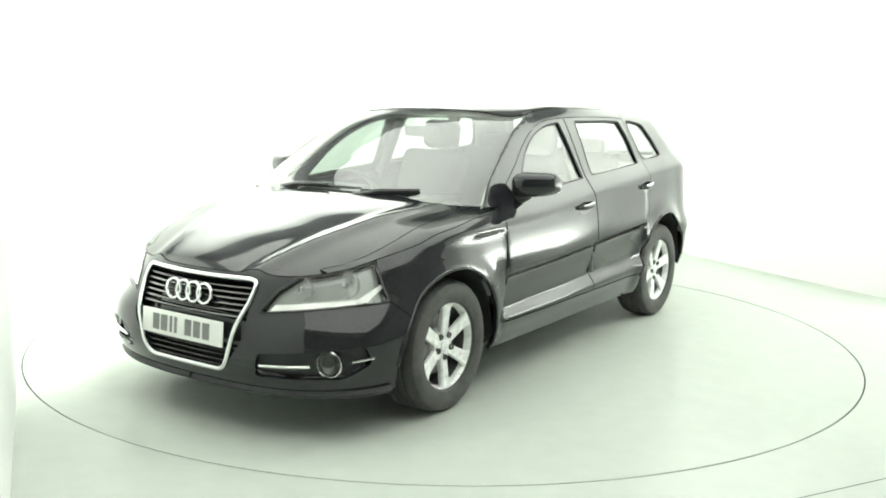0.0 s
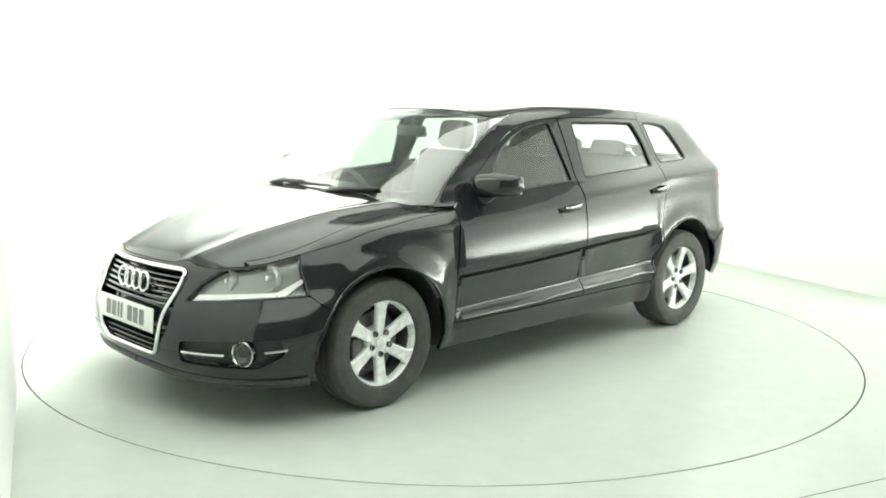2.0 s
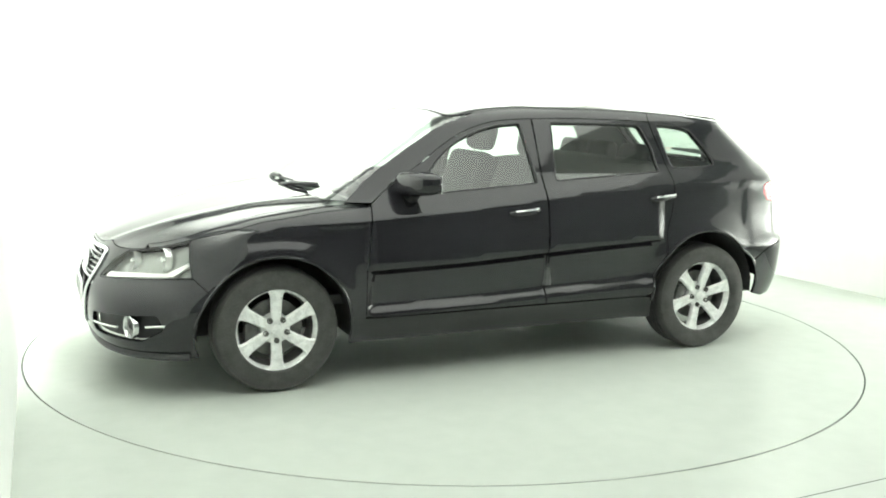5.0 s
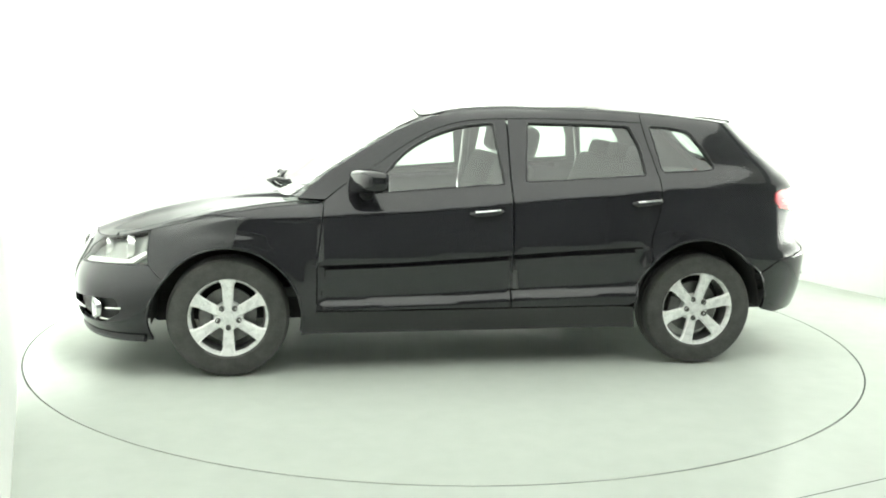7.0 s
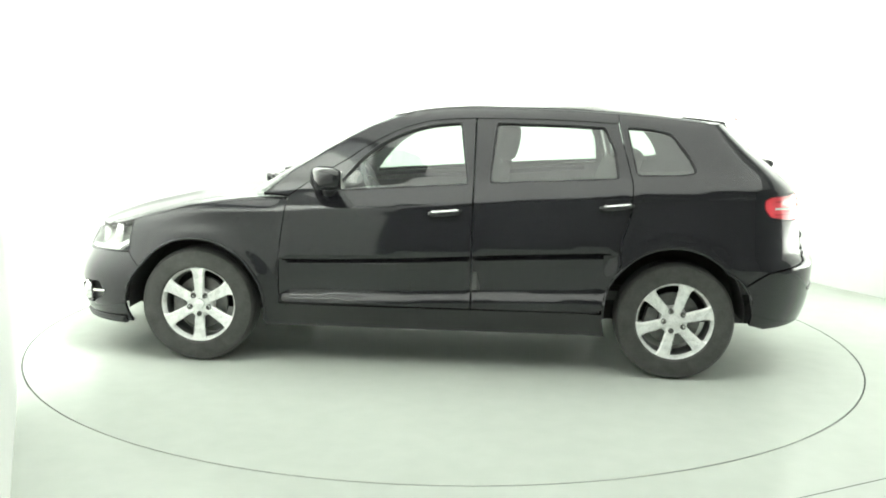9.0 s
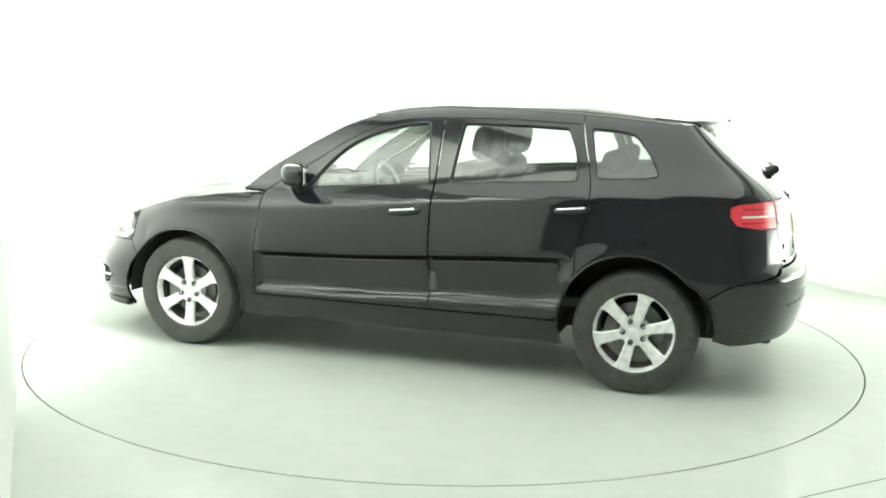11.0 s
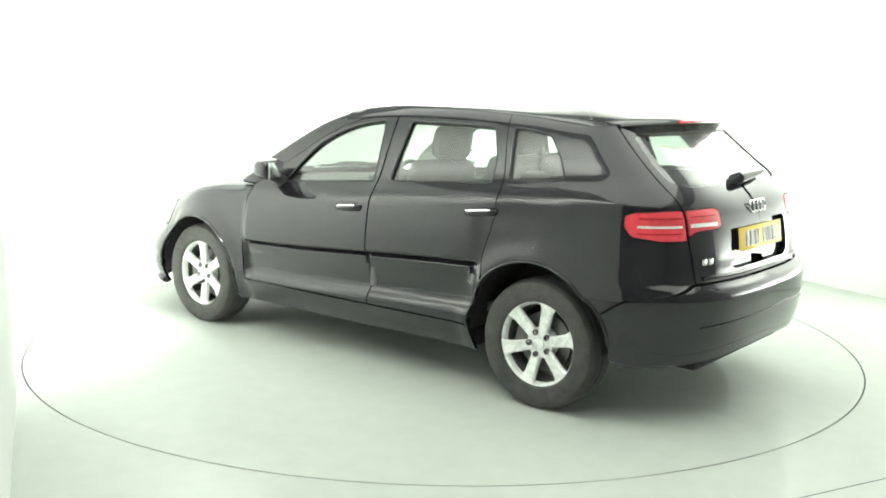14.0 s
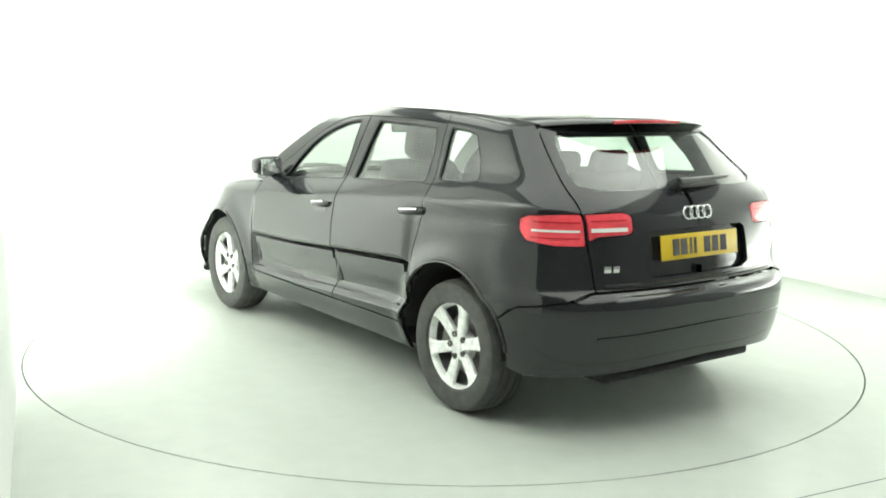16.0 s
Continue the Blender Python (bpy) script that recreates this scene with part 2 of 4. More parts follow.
crease_z = smooth_curve([-2.2, -1.47, -1.02, -0.46, 0.0, 0.31, 0.72, 1.3, 2.2], [1.02, 1.003, 0.972, 0.935, 0.893, 0.868, 0.848, 0.825, 0.79])
low_y = smooth_curve([0.20, 0.25, 0.36, 0.48, 0.62, 0.72, 0.86, 0.96, 1.0], [0.775, 0.805, 0.842, 0.858, 0.869, 0.872, 0.864, 0.852, 0.853])
door_y = smooth_curve([0.20, 0.25, 0.36, 0.405, 0.42, 0.49, 0.58, 0.672, 0.686, 0.700, 0.712, 0.78, 0.86, 0.92, 0.97, 1.0], [0.785, 0.812, 0.850, 0.868, 0.869, 0.828, 0.839, 0.851, 0.854, 0.876, 0.8835, 0.8805, 0.8735, 0.8655, 0.857, 0.853])
high_y = smooth_curve([0.0, 0.012, 0.06, 0.115, 0.2, 0.3, 0.4, 0.46, 0.52], [0.853, 0.847, 0.815, 0.775, 0.735, 0.690, 0.641, 0.607, 0.55])
plan_y = smooth_curve([-1.7, -1.55, -1.3, -0.7, -0.2, 0.4, 0.9, 1.3, 1.58], [0.968, 0.972, 0.984, 0.998, 1.0, 1.0, 0.998, 0.993, 0.990])
front_start = smooth_curve([0.18, 0.40, 0.62, 1.0], [1.50, 1.47, 1.20, 1.12])
rear_n = smooth_curve([0.2, 0.9, 1.10, 1.42], [2.8, 2.9, 3.8, 4.0])
front_n = smooth_curve([0.18, 0.42, 0.62, 1.0], [2.75, 2.7, 2.3, 2.2])
front_x = smooth_curve([0.18, 0.24, 0.36, 0.46, 0.58, 0.66, 0.72, 0.78, 0.85, 1.0], [2.07, 2.12, 2.155, 2.155, 2.125, 2.09, 2.05, 1.98, 1.85, 1.5])
rear_x = smooth_curve([0.20, 0.29, 0.45, 0.60, 0.64, 0.665, 0.68, 0.80, 0.96, 1.02, 1.09, 1.20, 1.28, 1.345, 1.42], [-1.99, -2.06, -2.105, -2.112, -2.10, -2.055, -2.042, -2.030, -1.995, -1.955, -1.885, -1.742, -1.648, -1.58, -1.51])
rear_start = smooth_curve([0.2, 0.9, 1.1, 1.38], [-1.56, -1.54, -1.46, -1.30])
pillar_x = smooth_curve([0.90, 0.95, 1.05, 1.13, 1.225, 1.305, 1.36, 1.40], [0.935, 0.875, 0.77, 0.65, 0.49, 0.335, 0.17, 0.02])
screen_x = smooth_curve([0.90, 0.95, 1.10, 1.25, 1.345, 1.40], [1.16, 1.055, 0.79, 0.54, 0.375, 0.25])
hood_z = smooth_curve([0.8, 1.05, 1.2, 1.38, 1.55, 1.73, 1.9, 2.0, 2.07, 2.13], [0.985, 0.968, 0.95, 0.92, 0.88, 0.833, 0.775, 0.735, 0.70, 0.665])
roof_z = smooth_curve([-1.75, -1.6, -1.3, -1.0, -0.6, -0.25, 0.0, 0.2, 0.4, 0.5], [1.350, 1.382, 1.416, 1.437, 1.450, 1.450, 1.436, 1.409, 1.356, 1.312])
LF, LR, LA, XS = 0.95, 0.95, 0.80, 1.58
ARCH_F, ARCH_R = (1.289, 0.312, 0.378), (-1.268, 0.352, 0.366)


def side_y(x, z):
    x, z = np.asarray(x, float), np.asarray(z, float)
    zc = crease_z(x)
    q = np.clip(z / zc, 0.2, 1.0)
    k = np.clip((0.84 - x) / 0.05, 0, 1) * np.clip((x + 0.98) / 0.07, 0, 1)
    k = k * k * (3 - 2 * k)
    y = np.where(z < zc, low_y(q) * (1 - k) + door_y(q) * k, high_y(np.clip(z - zc, 0, 0.52)))
    y = y * plan_y(x)
    for ax, az, ar in (ARCH_F, ARCH_R):
        d = np.hypot(x - ax, z - az) - ar
        y = y + 0.024 * np.exp(-np.clip(d, 0, None) ** 2 / (2 * 0.048 ** 2)) * (z < 0.85)
    return y


def wall_point(c, z, is_upper):
    """Point of the body's wall: c runs along the flank as x, then round the front or rear corner."""
    c, z = np.asarray(c, float), np.asarray(z, float)
    xr0, xr = rear_start(z), rear_x(z)
    tr = np.clip((xr0 - c) / LR, 0, 1) * math.pi / 2
    if is_upper:
        x0, xf, nf = pillar_x(z), screen_x(z), 2.7
        tf = np.clip((c - x0) / LA, 0, 1) * math.pi / 2
        ys = side_y(np.clip(c, xr0, x0), z)
        xfront = np.minimum(c, x0) + (xf - x0) * np.sin(tf) ** (2 / nf)
    else:
        x0, xf, nf = front_start(z), front_x(z), front_n(z)
        u = np.clip((np.minimum(c, XS) - x0) / (xf - x0), 0, 1)
        t0 = np.arcsin(u ** (nf / 2))
        tf = t0 + (math.pi / 2 - t0) * np.clip((c - XS) / LF, 0, 1)
        ys = side_y(np.clip(c, xr0, XS), z)
        xfront = np.where(c <= XS, c, x0 + (xf - x0) * np.sin(tf) ** (2 / nf))
    x = np.where(c < xr0, xr0 + (xr - xr0) * np.sin(tr) ** (2 / rear_n(z)), xfront)
    y = ys * np.clip(np.cos(tf), 0, 1) ** (2 / nf) * np.clip(np.cos(tr), 0, 1) ** (2 / rear_n(z))
    y = np.where((tf > math.pi / 2 - 1e-6) | (tr > math.pi / 2 - 1e-6), 0.0, y)
    return np.stack([x, y, z], -1)


def lower(c, z):
    return wall_point(c, z, False)


def upper(c, z):
    return wall_point(c, z, True)


def hood_height(x, y):
    a = np.abs(y) / 0.7
    k = np.clip((x - 1.35) / 0.6, 0, 1)
    ridge = 0.012 * np.exp(-((np.abs(y) - (0.60 - 0.30 * np.clip((x - 1.0) / 1.05, 0, 1))) / 0.05) ** 2)
    return hood_z(x + 0.16 * a ** 2.2 * k) - (0.052 + 0.01 * k) * a ** 2.4 + ridge


def hood(x, y):
    x, y = np.asarray(x, float), np.asarray(y, float)
    return np.stack([x, y, hood_height(x, y)], -1)


def roof_height(x, y):
    return roof_z(x) - 0.036 * (np.abs(y) / 0.56) ** 2.6


def roof(x, y):
    x, y = np.asarray(x, float), np.asarray(y, float)
    return np.stack([x, y, roof_height(x, y)], -1)


def meet(c, is_upper):
    """Height at which the wall at c meets the bonnet or the roof."""
    lo, hi = (1.10, 1.42) if is_upper else (0.60, 0.97)
    height = roof_height if is_upper else hood_height
    for _ in range(22):
        mid = (lo + hi) / 2
        p = wall_point(np.array([c]), np.array([mid]), is_upper)[0]
        if mid < height(p[0], p[1]):
            lo = mid
        else:
            hi = mid
    return (lo + hi) / 2


def front_c(y, z):
    """Wall abscissa of the front corner at half-width y and height z."""
    ys = float(side_y(XS, z))
    x0, xf, n = float(front_start(z)), float(front_x(z)), float(front_n(z))
    t0 = math.asin(max(0.0, (XS - x0) / (xf - x0)) ** (n / 2))
    t = math.acos(min(1, y / ys) ** (n / 2))
    return XS + LF * max(0.0, t - t0) / (math.pi / 2 - t0)


def rear_c(y, z):
    xr0 = float(rear_start(z))
    ys = float(side_y(xr0, z))
    return xr0 - LR * math.acos(min(1, y / ys) ** (float(rear_n(z)) / 2)) / (math.pi / 2)


CF = XS + LF


def rear_end(z):
    return float(rear_start(z)) - LR


def dense(poly, step):
    out = []
    k = len(poly)
    for i in range(k):
        a, b = np.array(poly[i]), np.array(poly[(i + 1) % k])
        n = max(1, int(math.ceil(np.hypot(*(b - a)) / step)))
        out += [tuple(a + (b - a) * j / n) for j in range(n)]
    return out


def spline(pts, n=6):
    """Catmull-Rom curve through points, open."""
    p = [np.array(q, float) for q in pts]
    p = [2 * p[0] - p[1], *p, 2 * p[-1] - p[-2]]
    out = []
    for i in range(1, len(p) - 2):
        for j in range(n):
            t = j / n
            out.append(tuple(0.5 * (2 * p[i] + (p[i + 1] - p[i - 1]) * t + (2 * p[i - 1] - 5 * p[i] + 4 * p[i + 1] - p[i + 2]) * t ** 2 + (3 * p[i] - p[i - 1] - 3 * p[i + 1] + p[i + 2]) * t ** 3)))
    return out + [tuple(p[-2])]


def rounded(poly, r=0.02, n=4):
    """A closed polygon with rounded corners."""
    out = []
    k = len(poly)
    for i in range(k):
        p0, p1, p2 = (np.array(poly[(i + j) % k], float) for j in (-1, 0, 1))
        a, b = p0 - p1, p2 - p1
        ra, rb = min(r, np.hypot(*a) * 0.45), min(r, np.hypot(*b) * 0.45)
        a, b = p1 + a / np.hypot(*a) * ra, p1 + b / np.hypot(*b) * rb
        out += [tuple((1 - t) ** 2 * a + 2 * t * (1 - t) * p1 + t * t * b) for t in np.linspace(0, 1, n)]
    return out


def inside(px, py, poly):
    r = np.zeros(len(px), bool)
    q = np.array(poly)
    for (x1, y1), (x2, y2) in zip(q, np.roll(q, -1, 0)):
        hit = ((y1 > py) != (y2 > py)) & (px < (x2 - x1) * (py - y1) / (y2 - y1 + 1e-15) + x1)
        r ^= hit
    return r


def shrink(poly, d):
    """Move a closed outline inwards by d."""
    q = np.array(poly, float)
    area = np.sum(q[:, 0] * np.roll(q[:, 1], -1) - np.roll(q[:, 0], -1) * q[:, 1])
    e = np.roll(q, -1, 0) - np.roll(q, 1, 0)
    e /= np.maximum(np.hypot(e[:, 0], e[:, 1]), 1e-9)[:, None]
    nrm = np.stack([-e[:, 1], e[:, 0]], 1) * (1 if area > 0 else -1)
    return [tuple(p) for p in q + nrm * d]


DOOR_ROWS = (0.405, 0.42, 0.455, 0.49, 0.672, 0.686, 0.693, 0.700, 0.712, 0.97, 1.0)


def top_normal(height, x, y):
    e = 0.004
    n = np.stack([-(height(x + e, y) - height(x - e, y)) / (2 * e), -(height(x, y + e) - height(x, y - e)) / (2 * e), np.ones_like(x)], -1)
    return n / np.linalg.norm(n, axis=1)[:, None]


def soften(chart, P, N):
    """Roll the flank over into the bonnet and the roof: the normals meet half-way along the shoulder."""
    x, y, z = P.T
    for height, flank, x0, x1, r in ((hood_height, lower, 0.82, 1.66, 0.075), (roof_height, upper, -1.45, 0.22, 0.06)):
        is_top = chart is (hood if height is hood_height else roof)
        on = np.clip((x - x0) / 0.06, 0, 1) * np.clip((x1 - x) / 0.10, 0, 1)
        if not is_top and chart is (lower if height is roof_height else upper):
            on = on * ((x < -0.9) & (z > 1.15)) if height is roof_height else on * 0
        elif not is_top and height is hood_height:
            on = on * (z < 1.0)
        if is_top:
            other = np.stack([top_flank(flank, a, b) for a, b in zip(x, z)])
            d = np.clip(other[:, 0] - y, 0, None)
            mid = N + other[:, 1:]
        elif chart in (lower, upper):
            d = np.clip(height(x, y) - z, 0, None)
            mid = N + top_normal(height, x, y)
        else:
            continue
        mid = mid / np.maximum(np.linalg.norm(mid, axis=1), 1e-9)[:, None]
        w = (on * np.clip(1 - d / r, 0, 1) ** 1.5)[:, None]
        N = N * (1 - w) + mid * w
        N = N / np.maximum(np.linalg.norm(N, axis=1), 1e-9)[:, None]
    return N


def top_flank(flank, x, z):
    """Half-width and normal of the flank at x and height z."""
    e = 0.004
    p = flank(np.array([x, x - e, x + e, x, x]), np.array([z, z, z, z - e, z + e]))
    n = np.cross(p[2] - p[1], p[4] - p[3])
    n = n / max(np.linalg.norm(n), 1e-9)
    return np.array([p[0][1], *(n if n[1] > 0 else -n)])


def sheet(chart, outline, holes=(), step=0.03, gap=0.002, off=0.0, lip=0.02, rows=()):
    """Triangles of a panel: points, normals, faces on the y >= 0 half."""
    from mathutils.geometry import delaunay_2d_cdt
    out = dense(outline, step)
    if chart in (lower, upper):
        q = np.array(out)
        e0 = rear_start(q[:, 1]) - LR
        e1 = np.full(len(q), CF) if chart is lower else pillar_x(q[:, 1]) + LA
        q[:, 0] = np.where(q[:, 0] < e0 + 0.012, e0, np.where(q[:, 0] > e1 - 0.012, e1, q[:, 0]))
        out = [tuple(p) for p in q]
    if gap:
        keep = np.abs(chart(*np.array(out).T)[:, 1]) < 1e-3
        out = [(a[0], b[1]) if k and chart in (lower, upper) else ((b[0], a[1]) if k else b) for a, b, k in zip(out, shrink(out, gap), keep)]
    hs = [shrink(dense(h, step), -gap) for h in holes]
    pts, edges = [], []
    for loop in (out, *hs):
        k = len(pts)
        pts += loop
        edges += [(k + i, k + (i + 1) % len(loop)) for i in range(len(loop))]
    q = np.array(out)
    gx, gy = np.meshgrid(np.arange(q[:, 0].min(), q[:, 0].max(), step), np.arange(q[:, 1].min(), q[:, 1].max(), step))
    gx, gy = gx.ravel(), gy.ravel()
    ex = np.concatenate([np.arange(q[:, 0].min(), q[:, 0].max(), step) for _ in rows]) if rows else np.zeros(0)
    ez = np.concatenate([r * crease_z(np.arange(q[:, 0].min(), q[:, 0].max(), step)) for r in rows]) if rows else np.zeros(0)
    if rows:
        near = (np.abs(gy[:, None] / crease_z(gx)[:, None] - np.array(rows)[None, :])).min(1) < 0.011
        gx, gy = np.concatenate([gx[~near], ex]), np.concatenate([gy[~near], ez])
    ok = inside(gx, gy, out)
    for h in hs:
        ok &= ~inside(gx, gy, h)
    gx, gy = gx[ok], gy[ok]
    b = np.array(pts)
    far = ((gx[:, None] - b[None, :, 0]) ** 2 + (gy[:, None] - b[None, :, 1]) ** 2).min(1) > (step * (0.12 if rows else 0.45)) ** 2
    pts = pts + list(zip(gx[far], gy[far]))
    res = delaunay_2d_cdt([Vector(p) for p in pts], edges, [], 0, 1e-6)
    vs = np.array([tuple(v) for v in res[0]])
    fs = np.array([f for f in res[2] if len(f) == 3])
    cen = vs[fs].mean(1)
    ok = inside(cen[:, 0], cen[:, 1], out)
    for h in hs:
        ok &= ~inside(cen[:, 0], cen[:, 1], h)
    fs = fs[ok]
    e = 0.004
    P = chart(vs[:, 0], vs[:, 1])
    du = chart(vs[:, 0] + e, vs[:, 1]) - chart(vs[:, 0] - e, vs[:, 1])
    dv = chart(vs[:, 0], vs[:, 1] + e) - chart(vs[:, 0], vs[:, 1] - e)
    N = np.cross(du, dv)
    ln = np.linalg.norm(N, axis=1)
    N /= np.maximum(ln, 1e-12)[:, None]
    if chart in (lower, upper):
        N = np.where((np.abs(P[:, 1]) < 1e-5)[:, None], N * [1, 0, 1], N)
        flip = (N[:, 1] + 0.3 * np.sign(P[:, 0]) * N[:, 0] * (np.abs(P[:, 0]) > 1.5)) < 0
        N[flip & (ln > 1e-9)] *= -1
        if chart is upper:
            N[(N[:, 2] < -0.2)] *= -1
    else:
        N[N[:, 2] < 0] *= -1
    N /= np.maximum(np.linalg.norm(N, axis=1), 1e-9)[:, None]
    N = soften(chart, P, N)
    P = P + N * off
    f0 = P[fs]
    fn = np.cross(f0[:, 1] - f0[:, 0], f0[:, 2] - f0[:, 0])
    bad = np.einsum("ij,ij->i", fn, N[fs[:, 0]]) < 0
    fs[bad] = fs[bad][:, ::-1]
    # lips that turn inwards along the rim
    V, NN, F = [P], [N], [list(f) for f in fs]
    if lip:
        seen = {}
        for f in fs:
            for a, b2 in ((f[0], f[1]), (f[1], f[2]), (f[2], f[0])):
                seen[(a, b2)] = 1
        n = len(P)
        for a, b2 in seen:
            if (b2, a) not in seen and not (abs(P[a][1]) < 1e-3 and abs(P[b2][1]) < 1e-3):
                A, B = P[a], P[b2]
                A2, B2 = A - N[a] * lip, B - N[b2] * lip
                ln2 = np.cross(B - A, N[a])
                ln2 = ln2 / max(np.linalg.norm(ln2), 1e-9)
                V.append(np.array([A, B, B2, A2]))
                NN.append(np.array([ln2] * 4))
                F.append([n + 1, n, n + 3, n + 2])
                n += 4
    return np.concatenate(V), np.concatenate(NN), F


def panel(name, pieces, material, parent, label="", side=1):
    """side 1 or -1: that flank; 0: both halves in one mesh."""
    V, NN, F = [], [], []
    n = 0
    for s in ((1, -1) if side == 0 else (side,)):
        for P, N, fs in pieces:
            m = np.array([1, s, 1])
            V.append(P * m)
            NN.append(N * m)
            F += [[n + i for i in (f if s > 0 else f[::-1])] for f in fs]
            n += len(P)
    return link_mesh(name, np.concatenate(V), F, material, parent, label, normals=np.concatenate(NN))


def lining(name, piece_list, material, parent, label, side):
    """The cabin-side face of a panel."""
    flipped = [(P, -N, [f[::-1] for f in fs]) for P, N, fs in piece_list]
    return panel(name, flipped, material, parent, label, side)


def arch(which, a0, a1, n=24, dr=0.0):
    ax, az, ar = which
    return [(ax + (ar + dr) * math.cos(radians(a0 + (a1 - a0) * i / n)), az + (ar + dr) * math.sin(radians(a0 + (a1 - a0) * i / n))) for i in range(n + 1)]


# ---- the car ----
CAR_OFF = (-0.0017, 0.0596)
car = new("car")
tagged(car, "glossy black five-door hatchback parked on the turntable", "car")


def zs(y, z):
    return (front_c(y, z), z)


def rs(y, z):
    return (rear_c(y, z), z)


HEAD_TOP = [(c, meet(c, False) - 0.007) for c in np.linspace(front_c(0.50, 0.69), XS + 0.125, 7)]
HEAD = [zs(0.40, 0.553), zs(0.44, 0.640)] + HEAD_TOP + [(XS + 0.118, 0.67), (XS + 0.104, 0.592), zs(0.68, 0.578), zs(0.55, 0.565)]
HEAD_IN, HEAD_OUT = HEAD[:3], HEAD[8:]
GRILLE = [(0.0, 0.283), (0.225, 0.29), (0.262, 0.33), (0.345, 0.60), (0.348, 0.665), (0.325, 0.682), (0.0, 0.694)]
INTAKE = [zs(0.40, 0.285), zs(0.42, 0.385), zs(0.60, 0.402), zs(0.80, 0.42), zs(0.812, 0.35), zs(0.74, 0.288)]
TAIL_OUT = [rs(0.632, 0.862), rs(0.640, 0.998), rs(0.70, 0.998), (-1.73, 0.990), (-1.675, 0.972), (-1.685, 0.925), (-1.73, 0.880), rs(0.74, 0.862)]
TAIL_IN = [rs(0.618, 0.880), rs(0.626, 0.997), rs(0.44, 1.0), rs(0.405, 0.985), rs(0.408, 0.918), rs(0.43, 0.906), rs(0.58, 0.900)]


def border(c0, c1, is_upper, n):
    return [(c, meet(c, is_upper)) for c in np.linspace(c0, c1, n)]


def mirrored_pair(name, pieces, material, label=""):
    panel(name, pieces, material, car, label, 1)
    panel(name, pieces, material, car, label, -1)


def car_body():
    # front bumper, with the grille opening notched out at the middle
    ch = XS + 0.10
    gr = [zs(y, z) for y, z in GRILLE]
    gr[0], gr[-1] = (CF, 0.283), (CF, 0.694)
    hb = border(CF, HEAD_TOP[0][0], False, 14)
    fb = arch(ARCH_F, -17, 33, 14) + [(ch, 0.588)] + HEAD[11:] + HEAD[:3] + hb[::-1] + gr[::-1] + [(CF, 0.215), (front_c(0.6, 0.2), 0.205)]
    mirrored = sheet(lower, fb, [rounded(INTAKE, 0.02)], step=0.028)
    bumper = panel("front_bumper", [mirrored], PAINT, car, "glossy black front bumper", 0)
    # chin spoiler under the bumper
    bm = bmesh.new()
    for s in (1, -1):
        pts = [Vector(lower(np.array([c]), np.array([0.212]))[0]) * 1.0 for c in np.linspace(1.70, CF - 0.001, 22)]
        tube(bm, [(p.x - 0.012, p.y * s, p.z) for p in pts], 0.022, 8, flat=1.4)
    part("chin_spoiler", bm, TRIM, bumper, "matt black lower lip")
    for s in (1, -1):
        panel("lower_intake", [sheet(lower, rounded(INTAKE, 0.02), step=0.03, gap=-0.002, off=-0.035, lip=0)], TRIM, car, "dark recessed lower air intake", s)
        for y0, y1, z0, z1 in ((0.425, 0.635, 0.335, 0.345), (0.765, 0.815, 0.364, 0.372)):
            bm = bmesh.new()
            pts = [lower(*np.array([[a] for a in zs(y0 + (y1 - y0) * k / 8, z0 + (z1 - z0) * k / 8)]))[0] for k in range(9)]
            tube(bm, [(p[0] - 0.004, p[1] * s, p[2]) for p in pts], 0.0075, 8)
            part("chrome_strip", bm, CHROME, car, "thin chrome strip in the intake")
        # fog lamp
        p = lower(*np.array([[a] for a in zs(0.695, 0.355)]))[0]
        m = Matrix.Translation((p[0] - 0.012, p[1] * s, p[2])) @ Matrix.Rotation(s * radians(20), 4, "Z") @ Matrix.Rotation(radians(90), 4, "Y")
        fog = part("fog_lamp", lathe(bmesh.new(), [(0.046, -0.02), (0.050, 0.0), (0.054, 0.006), (0.058, 0.003), (0.059, -0.02)], m, 40), CHROME, car, "round fog lamp with chrome ring")
        part("lens", lathe(bmesh.new(), [(0.0005, 0.002), (0.03, 0.0), (0.047, -0.006)], m, 32), CLEAR, fog)
        part("reflector", lathe(bmesh.new(), [(0.0005, -0.04), (0.012, -0.038), (0.03, -0.025), (0.045, -0.008)], m, 32), DARKMETAL, fog)

    # wings
    top = border(XS + 0.12, 0.80, False, 40)
    seam = spline([(1.86, 0.545), (1.75, 0.625), (1.6, 0.675), (1.3, 0.70), (1.0, 0.705), (0.86, 0.70)], 5)
    edge_c = np.linspace(HEAD_TOP[0][0], 0.80, 50)
    edge = [tuple(lower(np.array([c]), np.array([meet(c, False)]))[0][:2]) for c in edge_c]
    tops = [e for e in edge if e[0] < 1.8585] + [(0.80, 0.70)] + seam[::-1]
    fender = arch(ARCH_F, 33, 192, 40) + [(0.8345, 0.235), (0.8345, 0.60), (0.7975, 0.90)] + top[::-1] + [HEAD[9], HEAD[10], (ch, 0.588)]
    mirrored_pair("front_wing", [sheet(lower, fender, step=0.028), sheet(hood, tops, step=0.03, lip=0.012)], PAINT, "glossy black front wing")
    # bonnet
    hedge = [tuple(lower(np.array([c]), np.array([meet(c, False)]))[0][:2]) for c in np.linspace(CF, HEAD_TOP[0][0], 14)]
    hedge = [(hedge[0][0], 0.0)] + hedge[1:]
